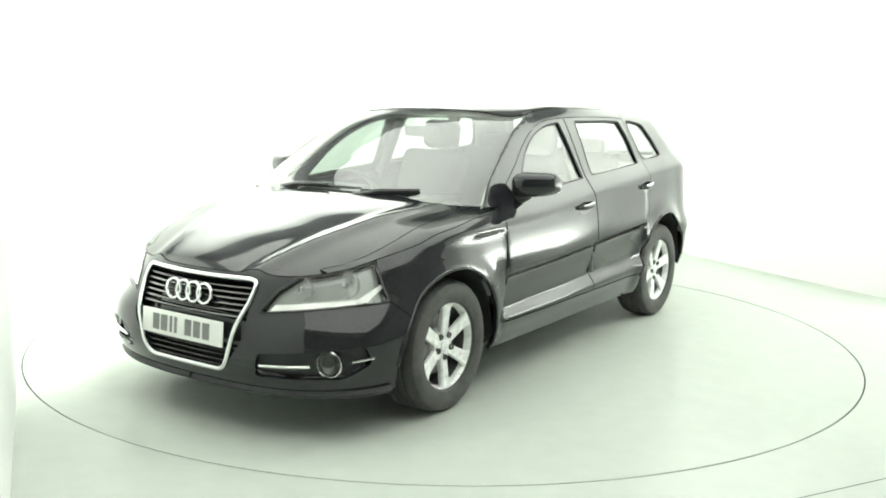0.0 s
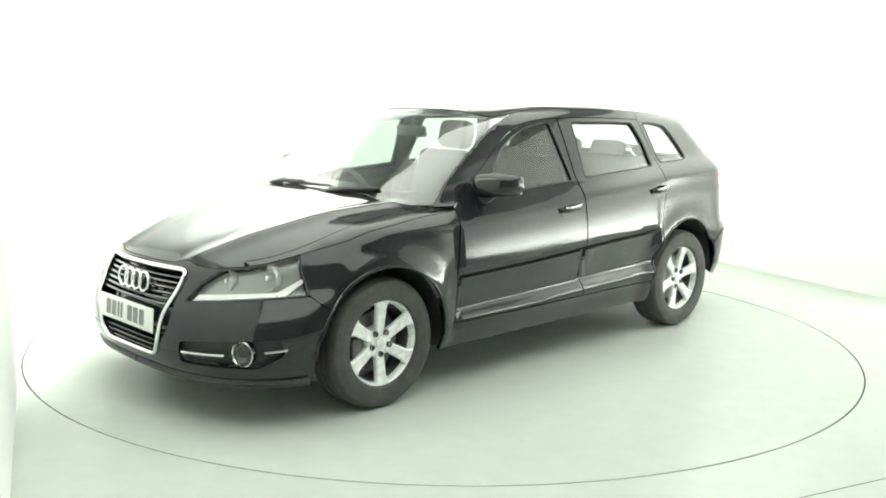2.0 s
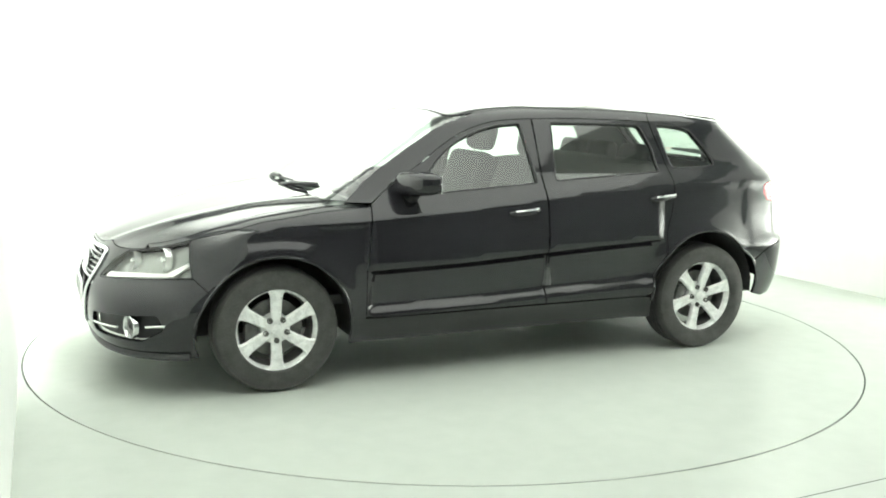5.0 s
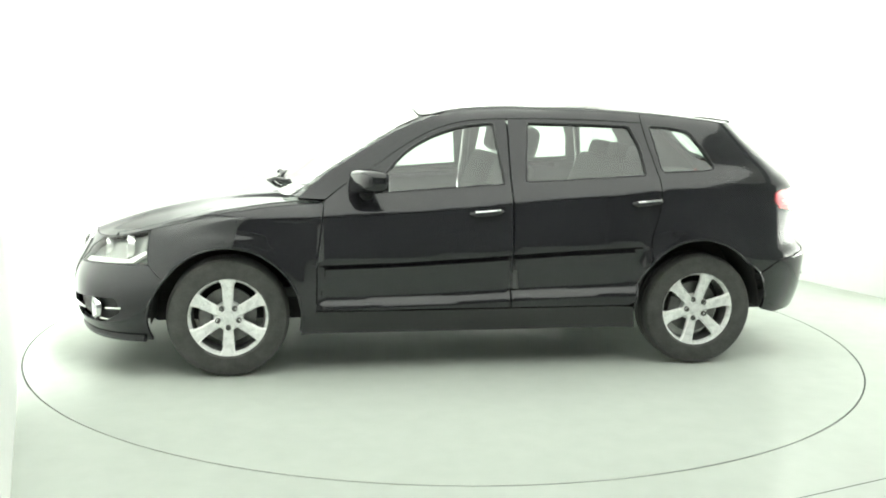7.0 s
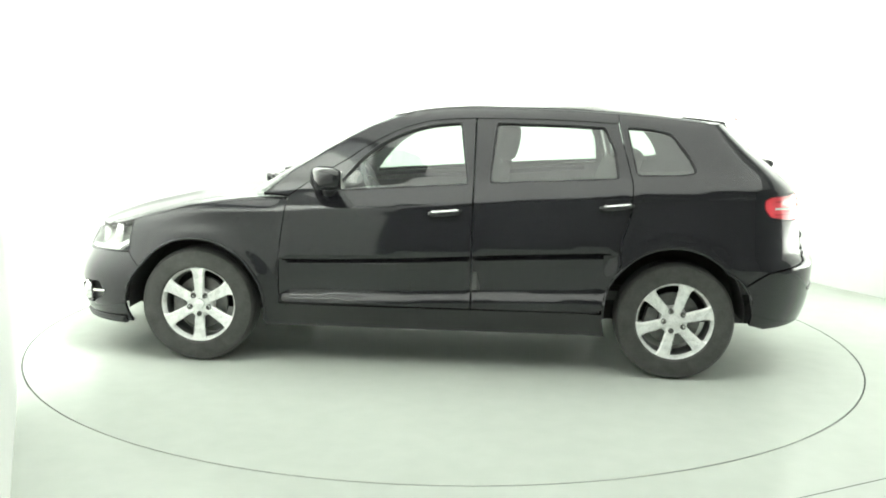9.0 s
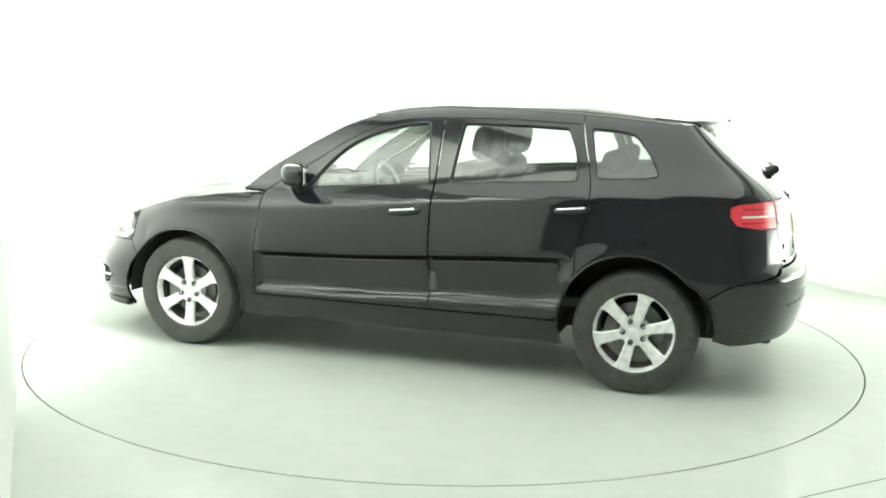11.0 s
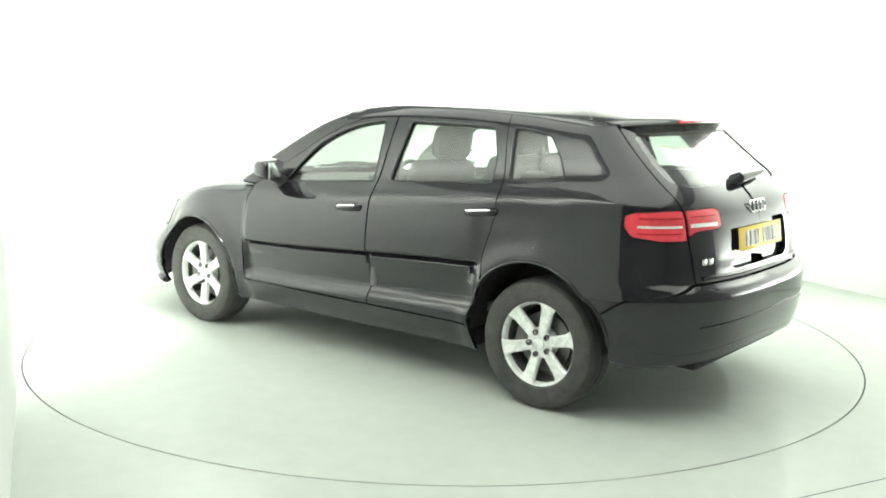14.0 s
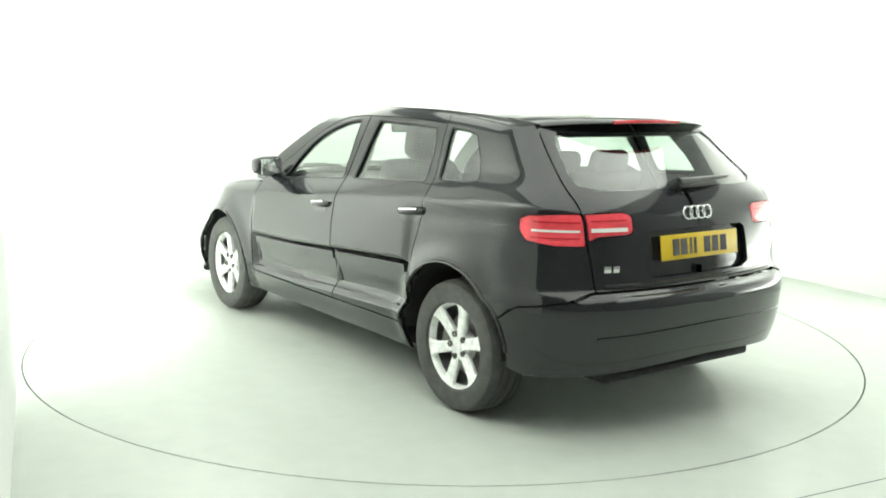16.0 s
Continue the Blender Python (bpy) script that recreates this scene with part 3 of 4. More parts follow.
    hx = hedge + [p for p in edge if p[0] > 1.8615 and p[1] > hedge[-1][1] + 0.005] + seam + spline([(0.90, 0.62), (0.96, 0.45), (1.02, 0.25), (1.045, 0.0)], 5)
    panel("bonnet", [sheet(hood, hx, step=0.03)], PAINT, car, "glossy black bonnet with two soft ridges", 0)

    # headlamps
    for s in (1, -1):
        hl = new("headlamp")
        hl.parent = car
        tagged(hl, "clear headlamp with silver reflectors")
        panel("lens", [sheet(lower, rounded(HEAD, 0.012, 3), step=0.03, gap=0.004, off=0.001, lip=0.0)], CLEAR, hl, "clear plastic lens", s)
        panel("housing", [sheet(lower, rounded(HEAD, 0.012, 3), step=0.03, gap=0.003, off=-0.038, lip=-0.035)], LAMPGREY, hl, "grey housing", s)
        panel("light_strip", [sheet(lower, [zs(0.43, 0.563), zs(0.445, 0.592), zs(0.60, 0.605), zs(0.72, 0.612), zs(0.72, 0.592), zs(0.60, 0.580)], step=0.03, off=-0.010, lip=0.03)], WHITELENS, hl, "white running light strip", s)
        panel("light_strip", [sheet(lower, [zs(0.722, 0.592), zs(0.715, 0.614), zs(0.752, 0.668), zs(0.768, 0.668), zs(0.745, 0.596)], step=0.03, off=-0.012, lip=0.02)], WHITELENS, hl, "white running light strip", s)
        for yy, zz, rr in ((0.515, 0.645, 0.048), (0.650, 0.662, 0.056)):
            p = lower(*np.array([[a] for a in zs(yy, zz)]))[0]
            m = Matrix.Translation((p[0] - 0.03, p[1] * s - s * 0.012, p[2])) @ Matrix.Rotation(s * radians(16), 4, "Z") @ Matrix.Rotation(radians(84), 4, "Y")
            part("reflector_bowl", lathe(bmesh.new(), [(0.001, -0.045), (rr * 0.35, -0.04), (rr * 0.75, -0.022), (rr, 0.0), (rr * 1.12, 0.004), (rr * 1.14, -0.03)], m, 32), REFLECTOR, hl)
            part("bulb_cap", lathe(bmesh.new(), [(0.0005, 0.004), (rr * 0.22, 0.0), (rr * 0.26, -0.04)], m, 20), CHROME, hl)
        p = [lower(*np.array([[a] for a in q]))[0] for q in rounded(HEAD, 0.012, 3)]
        part("seal", tube(bmesh.new(), [(q[0], q[1] * s, q[2]) for q in p], 0.0045, 6, closed=True), TRIM, hl, "dark rubber seal")

    # single-frame grille
    g = new("grille")
    g.parent = car
    tagged(g, "tall chrome-framed black grille")

    def gx(y, z):
        return float(lower(*np.array([[a] for a in zs(abs(y), z)]))[0][0])
    loop = rounded([(y, z) for y, z in GRILLE[1:-1]] + [(-y, z) for y, z in GRILLE[-2:0:-1]], 0.03, 4)
    part("grille_frame", tube(bmesh.new(), [(gx(y, z) + 0.004, y, z) for y, z in dense(loop, 0.03)], 0.0108, 10, closed=True), CHROME, g, "polished chrome frame")
    inner = sheet(lower, [zs(y, z) if y else (CF, z) for y, z in GRILLE], step=0.03, gap=-0.003, off=-0.05, lip=-0.05)
    panel("backing", [inner], GLOSSBLACK, g, "black backing", 0)
    gy = lambda z: float(np.interp(z, [0.283, 0.29, 0.33, 0.60, 0.665, 0.69], [0.20, 0.225, 0.262, 0.345, 0.348, 0.325]))
    for z in [0.305, 0.33, 0.355, 0.380] + [0.525 + 0.0235 * k for k in range(7)]:
        w = gy(z) - 0.012
        bm = bmesh.new()
        tube(bm, [(gx(y, z) - 0.022, y, z) for y in np.linspace(-w, w, 13)], 0.0078, 8, flat=2.0)
        part("slat", bm, GLOSSBLACK, g)
    for k in range(4):
        y = (k - 1.5) * 0.066
        m = Matrix.Translation((gx(y, 0.60) - 0.0, y, 0.603)) @ Matrix.Rotation(radians(82), 4, "Y")
        part("badge_ring", lathe(bmesh.new(), [(0.0435 + 0.0065 * math.cos(a), 0.006 * math.sin(a)) for a in np.linspace(0, 2 * math.pi, 9)[:-1]], m, 36, closed=True), CHROME, g, "chrome ring")
    plate(2.160, 1, PLATE_W, 0.450, "white front plate with grey bars", 4, BARGREY)

    # doors
    fd = [(0.832, 0.352), (0.832, 0.60), (0.795, 0.90)] + spline([(0.79, 0.925), (0.66, 1.02), (0.50, 1.115), (0.36, 1.208), (0.20, 1.29), (0.05, 1.334), (-0.10, 1.350), (-0.203, 1.354)], 4) + [(-0.203, 0.352)]
    fw = spline([(0.545, 0.958), (0.44, 1.088), (0.337, 1.185), (0.205, 1.258), (0.055, 1.307), (-0.07, 1.325), (-0.115, 1.328)], 4) + [(-0.128, 1.32), (-0.172, 1.025), (-0.169, 1.010)]
    rd = [(-0.209, 0.352), (-0.209, 1.354)] + spline([(-0.209, 1.3545), (-0.5, 1.357), (-0.8, 1.35), (-0.965, 1.342)], 4) + spline([(-0.985, 1.25), (-1.02, 1.12), (-1.038, 1.02), (-1.025, 0.86), (-0.985, 0.72), (-0.99, 0.60)], 4)[:-1] + arch(ARCH_R, 38, 4, 8, dr=0.004)
    rd = rd + [(-0.868, 0.352)]
    rw = rounded([(-0.288, 1.020), (-0.318, 1.334), (-0.70, 1.330), (-0.892, 1.322), (-0.948, 1.20), (-0.968, 1.060)], 0.02)
    qw = rounded([(-1.062, 1.076), (-1.008, 1.326), (-1.12, 1.320), (-1.235, 1.300), (-1.325, 1.19), (-1.372, 1.098), (-1.30, 1.086)], 0.025)
    for s in (1, -1):
        for nm, ol, wn in (("front_door", fd, fw), ("rear_door", rd, rw)):
            d = panel(nm, [sheet(lower, ol, [wn], step=0.028, rows=DOOR_ROWS)], PAINT, car, "glossy black " + nm.replace("_", " "), s)
            lining("inner_frame", [sheet(lower, shrink(dense(ol, 0.05), 0.012), [wn], step=0.06, gap=-0.002, off=-0.034, lip=0)], CABIN, d, "dark grey inner door frame", s)
            panel("window", [sheet(lower, wn, step=0.05, gap=-0.004, off=-0.012, lip=0)], GLASS, d, "green-tinted side glass", s)
            rim = [lower(np.array([a]), np.array([b]))[0] for a, b in dense(wn, 0.05)]
            part("window_seal", tube(bmesh.new(), [(q[0], (q[1] - 0.003) * s, q[2]) for q in rim], 0.006, 6, closed=True), TRIM, d, "black rubber window seal")
            x0, x1 = (0.79, -0.19) if nm == "front_door" else (-0.222, -0.90)
            z0 = (lambda x: 0.650 * float(crease_z(x)))
            xm = np.linspace(x0, x1, 9)
            strip = [(x, z0(x) - 0.020) for x in xm] + [(x, z0(x) + 0.020) for x in xm[::-1]]
            panel("rub_strip", [sheet(lower, strip, step=0.03, gap=0, off=0.009, lip=0.012)], PAINT, d, "raised black rubbing strip", s)
            pts = [lower(np.array([x]), np.array([z0(x) + 0.017]))[0] for x in np.linspace(x0 - 0.005, x1 + 0.005, 24)]
            part("strip_edge", tube(bmesh.new(), [(q[0], (q[1] + 0.0075) * s, q[2]) for q in pts], 0.004, 8), PAINT, d, "rounded edge of the rubbing strip")
            # handle, with a flat black patch painting the shade of its hollow
            hx0, hz0 = (-0.06, 0.850) if nm == "front_door" else (-0.957, 0.904)
            hollow = rounded([(hx0 + 0.095, hz0 + 0.006), (hx0 + 0.07, hz0 - 0.034), (hx0 - 0.06, hz0 - 0.030), (hx0 - 0.09, hz0 + 0.012)], 0.03)
            panel("handle_shade_patch", [sheet(lower, hollow, step=0.03, gap=0, off=0.0015, lip=0)], GLOSSBLACK, d, "flat black patch for the shaded hollow behind the handle", s)
            pts = [lower(np.array([hx0 + 0.09 - 0.18 * k / 8]), np.array([hz0 + 0.008 + 0.016 * k / 8]))[0] for k in range(9)]
            bow = [0.004, 0.022, 0.030, 0.032, 0.033, 0.032, 0.030, 0.022, 0.004]
            h = part("handle", tube(bmesh.new(), [(q[0], (q[1] + w) * s, q[2]) for q, w in zip(pts, bow)], [0.010] + [0.015] * 7 + [0.010], 10, flat=0.6), PAINT, d, "black pull handle")
            part("handle_trim", tube(bmesh.new(), [(q[0], (q[1] + w + 0.004) * s, q[2] + 0.011) for q, w in zip(pts[1:-1], bow[1:-1])], 0.006, 8), CHROME, h, "chrome handle strip")
            # inner door card
            xa, xb = (0.78, -0.19) if nm == "front_door" else (-0.22, -0.88)
            panel("door_card", [sheet(lower, [(xa, 0.36), (xa - 0.04, 0.94 - 0.07 * (xa - 0.4)), (xb, 0.975 - 0.075 * (xb + 0.05)), (xb, 0.36)], step=0.09, gap=0, off=-0.075, lip=-0.05)], CABIN, d, "dark inner door card", s)

    for which, a0, a1 in ((ARCH_F, 0, 190), (ARCH_R, -4, 176)):
        for s in (1, -1):
            pts = [lower(np.array([a]), np.array([b]))[0] for a, b in arch(which, a0, a1, 44)]
            part("arch_lip", tube(bmesh.new(), [(q[0], (q[1] + 0.001) * s, q[2]) for q in pts], 0.0075, 8), PAINT, car, "rolled wheel arch lip")
    # sills
    sill = [(0.915, 0.215), (0.908, 0.347), (-0.899, 0.347), (-0.925, 0.215)]
    for s in (1, -1):
        panel("sill", [sheet(lower, sill, step=0.04)], GLOSSBLACK, car, "black side skirt", s)

    # side frames: front pillars and roof rails
    dtop = spline([(0.79, 0.928), (0.66, 1.02), (0.50, 1.115), (0.36, 1.208), (0.20, 1.29), (0.05, 1.334), (-0.10, 1.350), (-0.203, 1.354), (-0.5, 1.357), (-0.8, 1.35), (-0.965, 1.342)], 4)
    k = 0.06
    ztop = 1.30
    for _ in range(7):
        ztop = meet(float(pillar_x(ztop)) + k, True)
    edge_a = [(float(pillar_x(z)) + k, z) for z in np.linspace(0.935, ztop, 16)]
    rail = border(edge_a[-1][0], -0.965, True, 40)[1:]
    mirrored_pair("side_frame", [sheet(upper, dtop[::-1] + edge_a + rail, step=0.03)], PAINT, "black front pillar and roof rail")

    for s in (1, -1):
        lining("pillar_trim", [sheet(upper, shrink(dense(dtop[::-1] + edge_a + rail, 0.05), 0.004), step=0.05, gap=0, off=-0.026, lip=0)], LINING, car, "pale grey pillar trim", s)
    # windscreen
    we = [(float(pillar_x(z)) + k, z) for z in np.linspace(0.945, ztop - 0.004, 14)]
    top2 = []
    for f in np.linspace(0, 1, 14)[1:]:
        z = 1.33
        for _ in range(7):
            z = meet(float(pillar_x(z)) + k + (LA - k) * f, True)
        top2.append((float(pillar_x(z - 0.004)) + k + (LA - k) * f, z - 0.004))
    mid = [(float(pillar_x(z)) + LA, z) for z in np.linspace(top2[-1][1], 0.945, 14)][1:]
    bot = [(float(pillar_x(0.945)) + k + (LA - k) * f, 0.945) for f in np.linspace(1, 0, 14)][1:-1]
    ws = sheet(upper, we + top2 + mid + bot, step=0.04, gap=0.0, off=-0.004, lip=0.0)
    panel("windscreen", [ws], SCREEN, car, "clear raked windscreen", 0)

    # roof
    rx = [tuple(upper(np.array([c]), np.array([z - 0.0]))[0][:2]) for c, z in top2[::-1]]
    rx = [(rx[0][0] - 0.006, 0.0)] + [(a - 0.006, b) for a, b in rx[1:]] + [tuple(upper(np.array([c]), np.array([z]))[0][:2]) for c, z in rail]
    rr = []
    z = 1.34
    for f in np.linspace(0, 1, 30):
        for _ in range(7):
            c = -0.965 + (rear_end(z) + 0.965) * f
            z = meet(c, True)
        rr.append((c, z))
    back = [tuple(upper(np.array([c]), np.array([z]))[0][:2]) for c, z in rr]
    back[-1] = (back[-1][0], 0.0)
    panel("roof", [sheet(roof, rx + back, step=0.04)], PAINT, car, "glossy black roof", 0)
    lining("headlining", [sheet(roof, [(0.30, 0.0), (0.22, 0.5), (-0.2, 0.52), (-1.3, 0.50), (-1.45, 0.0)], step=0.1, gap=0, off=-0.035, lip=0)], LINING, car, "pale grey roof lining", 0)

    # rear quarters
    seam_z = np.linspace(0.672, 1.33, 20)
    sy = lambda z: float(np.interp(z, [0.66, 0.86, 1.0, 1.1, 1.33], [0.60, 0.628, 0.636, 0.645, 0.575]))
    gate = [rs(sy(z), z) for z in seam_z]
    ctop = gate[-1][0]
    rq = [q for q in rr if q[0] > ctop + 0.01]
    qp = arch(ARCH_R, 36, 152, 30) + [(-1.655, 0.575), (-1.70, 0.600), rs(0.74, 0.635), rs(0.62, 0.670)] + gate + rq[::-1] + spline([(-0.966, 1.342), (-0.986, 1.25), (-1.021, 1.12), (-1.039, 1.02), (-1.026, 0.86), (-0.986, 0.72), (-0.991, 0.60)], 4)
    for s in (1, -1):
        q = panel("rear_quarter", [sheet(lower, qp, [qw, rounded(TAIL_OUT, 0.012, 3)], step=0.028)], PAINT, car, "glossy black rear quarter panel", s)
        lining("inner_trim", [sheet(lower, shrink(dense(qp, 0.05), 0.012), [qw], step=0.06, gap=-0.002, off=-0.034, lip=0)], CABIN, q, "dark grey inner pillar trim", s)
        panel("quarter_window", [sheet(lower, qw, step=0.05, gap=-0.004, off=-0.010, lip=0)], GLASS, q, "green-tinted quarter glass", s)
        rim = [lower(np.array([a]), np.array([b]))[0] for a, b in dense(qw, 0.05)]
        part("window_seal", tube(bmesh.new(), [(p[0], (p[1] - 0.003) * s, p[2]) for p in rim], 0.006, 6, closed=True), TRIM, q)
        for nm, ol in (("tail_lamp", TAIL_OUT), ("inner_tail_lamp", TAIL_IN)):
            tl = panel(nm, [sheet(lower, rounded(ol, 0.012, 3), step=0.025, gap=0.003, off=0.003, lip=0.03)], REDLENS, car, "red rear lamp lens", s)
            ca, cb = (rear_c(0.64, 0.94), -1.75) if nm == "tail_lamp" else (rear_c(0.425, 0.94), rear_c(0.612, 0.94))
            if nm == "tail_lamp":
                bands = (("white_strip", 0.921, 0.931, WHITELENS), ("rib", 0.960, 0.966, REDDARK), ("rib", 0.893, 0.898, REDDARK))
            else:
                bands = (("white_strip", 0.921, 0.938, WHITELENS), ("rib", 0.965, 0.970, REDDARK))
            for bn, z0, z1, mt in bands:
                panel(bn, [sheet(lower, [(ca + 0.01, z0), (ca + 0.01, z1), (cb - 0.01, z1), (cb - 0.01, z0)], step=0.03, gap=0, off=0.0055, lip=0.003)], mt, tl, "", s)

    # tailgate with its glass
    gl_t, gl_b = 1.318, 1.085
    gw = [(rear_end(gl_b), gl_b), rs(0.50, gl_b + 0.004), rs(0.585, gl_b + 0.03), rs(0.575, 1.17), rs(0.53, gl_t - 0.03), rs(0.50, gl_t), (rear_end(gl_t), gl_t)]
    rtop = [q for q in rr if q[0] < ctop - 0.01]
    cen_up = [(rear_end(z), z) for z in np.linspace(gl_t, rtop[-1][1], 4)][1:-1]
    gate2 = [rs(sy(z) - 0.004, z) for z in seam_z]
    gt_low = gate2[:1] + [p for p in gate2 if p[1] > 0.68]
    recess = [(rear_end(0.715), 0.715), rs(0.30, 0.715), rs(0.345, 0.74), rs(0.325, 0.90), rs(0.30, 0.915), (rear_end(0.915), 0.915)]
    lower_mid = [(rear_end(z), z) for z in np.linspace(0.915, gl_b, 6)]
    tg = gt_low + rtop + cen_up[::-1] + gw[::-1] + lower_mid[::-1][1:-1] + recess[::-1] + [(rear_end(0.672), 0.672)]
    gate_ob = panel("tailgate", [sheet(lower, tg, [rounded(TAIL_IN, 0.012, 3)], step=0.028)], PAINT, car, "glossy black tailgate", 0)
    lining("inner_trim", [sheet(lower, shrink(dense(tg, 0.05), 0.006), step=0.06, gap=0, off=-0.034, lip=0)], CABIN, gate_ob, "dark grey tailgate trim", 0)
    panel("rear_window", [sheet(lower, gw, step=0.05, gap=-0.003, off=-0.006, lip=0)], GLASS, gate_ob, "tinted rear glass", 0)
    panel("plate_recess", [sheet(lower, recess, step=0.04, gap=-0.003, off=-0.03, lip=-0.03)], PAINT, gate_ob, "black plate recess", 0)
    # spoiler over the rear glass
    bm = bmesh.new()
    secs = []
    for y in np.linspace(-0.555, 0.555, 25):
        xb = -1.605 + 0.14 * (abs(y) / 0.56) ** 2.4
        z = float(roof_height(xb + 0.06, y))
        secs.append([(xb + 0.16, y, float(roof_height(xb + 0.16, y)) + 0.004), (xb + 0.02, y, z + 0.002), (xb - 0.065, y, z - 0.010), (xb - 0.072, y, z - 0.020), (xb - 0.06, y, z - 0.028), (xb + 0.04, y, z - 0.030), (xb + 0.14, y, z - 0.012)])
    rings = [[bm.verts.new(p) for p in sct] for sct in secs]
    for a, b in zip(rings, rings[1:]):
        for j in range(len(a)):
            bm.faces.new((a[j], a[(j + 1) % len(a)], b[(j + 1) % len(a)], b[j]))
    bm.faces.new(rings[0]), bm.faces.new(rings[-1][::-1])
    sp = part("roof_spoiler", bm, PAINT, car, "black spoiler lip above the rear glass", 50)
    bm = bmesh.new()
    tube(bm, [(-1.678 + 0.14 * (abs(y) / 0.56) ** 2.4, y, float(roof_height(-1.545, y)) - 0.016) for y in np.linspace(-0.22, 0.22, 13)], 0.009, 8)
    part("brake_light", bm, REDDARK, sp, "dark red high brake light")
    plate(-2.018, -1, PLATE_Y, 0.838, "yellow rear plate with black bars", 4, BARINK)
    for k2 in range(4):
        y = (k2 - 1.5) * 0.043
        m = Matrix.Translation((-1.993, y, 0.982)) @ Matrix.Rotation(radians(-78), 4, "Y")
        part("badge_ring", lathe(bmesh.new(), [(0.0285 + 0.0045 * math.cos(a), 0.0045 * math.sin(a)) for a in np.linspace(0, 2 * math.pi, 9)[:-1]], m, 32, closed=True), CHROME, gate_ob, "chrome ring")
    for y, w in ((0.545, 0.035), (0.505, 0.03)):
        p = lower(*np.array([[a] for a in rs(y, 0.765)]))[0]
        part("badge_bar", box(bmesh.new(), Matrix.Translation((p[0] - 0.002, y, 0.765)) @ Matrix.Rotation(radians(-12), 4, "Z"), 0.006, w, 0.028, 0.002), CHROME, gate_ob, "small chrome badge bar")
    # handle ledge over the plate
    bm = bmesh.new()
    tube(bm, [(float(lower(*np.array([[a] for a in rs(abs(y), 0.692)]))[0][0]) - 0.004, y, 0.692) for y in np.linspace(-0.56, 0.56, 21)], 0.008, 8, flat=0.7)
    part("tailgate_lip", bm, PAINT, gate_ob)
    # rear wiper
    bm = bmesh.new()
    lathe(bm, [(0.001, 0.05), (0.026, 0.05), (0.034, 0.0)], Matrix.Translation((-1.872, 0.03, 1.09)) @ Matrix.Rotation(radians(-60), 4, "Y"), 20)
    tube(bm, [(-1.915, 0.05, 1.11), (-1.912, -0.06, 1.114), (-1.900, -0.20, 1.120), (-1.878, -0.34, 1.124)], [0.022, 0.018, 0.013, 0.007], 8)
    part("rear_wiper", bm, TRIM, car, "black rear wiper arm")

    # rear bumper
    rb = arch(ARCH_R, 153, 187, 14) + [(-1.72, 0.285), rs(0.6, 0.308), (rear_end(0.345), 0.345), (rear_end(0.667), 0.667), rs(0.45, 0.667), rs(0.62, 0.664), rs(0.74, 0.629), (-1.70, 0.594), (-1.655, 0.569)]
    rbm = panel("rear_bumper", [sheet(lower, rb, step=0.028)], PAINT, car, "glossy black rear bumper", 0)
    for s in (1, -1):
        panel("bumper_crease", [sheet(lower, [rs(0.0001, 0.492), rs(0.30, 0.488), rs(0.62, 0.475), rs(0.62, 0.482), rs(0.30, 0.497), rs(0.0001, 0.502)], step=0.04, gap=0, off=0.007, lip=0.01)], PAINT, rbm, "moulded ridge", s)
    bm = bmesh.new()
    for y in (0.40,):
        lathe(bm, [(0.024, 0.12), (0.028, 0.0), (0.031, 0.0), (0.031, 0.12)], Matrix.Translation((-1.93, y, 0.31)) @ Matrix.Rotation(radians(84), 4, "Y"), 24)
    part("exhaust_tip", bm, CHROME, car, "chrome exhaust tip")


def plate(x, face, sheet_mat, z, label, nbars, ink):
    ob = part("number_plate", box(bmesh.new(), Matrix.Translation((x, 0, z)) @ Matrix.Rotation(radians(-4 * face if face > 0 else 8), 4, "Y"), 0.006, 0.52, 0.111, 0.002), sheet_mat, car, label)
    xs = [-0.165, -0.112, -0.066, -0.036, 0.045, 0.10, 0.158]
    for i, y in enumerate(xs):
        w = 0.016 if i in (2, 3) else 0.042
        bm = bmesh.new()
        box(bm, Matrix.Translation((x + face * 0.004, y * face * 1.0, z)) @ Matrix.Rotation(radians(-4 * face if face > 0 else 8), 4, "Y"), 0.003, w, 0.072)
        part("plate_bar", bm, ink, ob, "plain bar", 0)


def mirrors():
    for s in (1, -1):
        bm = bmesh.new()
        r = bmesh.ops.create_uvsphere(bm, u_segments=28, v_segments=18, radius=1.0)
        for v in r["verts"]:
            x, y, z = v.co
            p = lambda a, e: math.copysign(abs(a) ** e, a)
            x, y, z = p(x, 0.62), p(y, 0.55), p(z, 0.6)
            xx = x * (0.085 if x > 0 else 0.055)
            v.co = (0.560 + xx - 0.045 * y, (0.885 + y * 0.108) * s, 1.030 + z * 0.062 * (1.0 - 0.12 * y) + 0.006 * y)
        mir = part("door_mirror", bm, PAINT, car, "glossy black door mirror", 60)
        part("mirror_glass", box(bmesh.new(), pose(0.500, 0.885 * s, 1.03, 0, 0, 20 * s), 0.006, 0.165, 0.09, 0.002), MIRRORGLASS, mir, "mirror glass")
        bm = bmesh.new()
        tube(bm, [(0.575, 0.735 * s, 0.945), (0.57, 0.785 * s, 0.955), (0.565, 0.83 * s, 0.985)], [0.045, 0.038, 0.036], 12, flat=1.0)
        part("mirror_foot", bm, TRIM, mir, "matt black mirror foot")


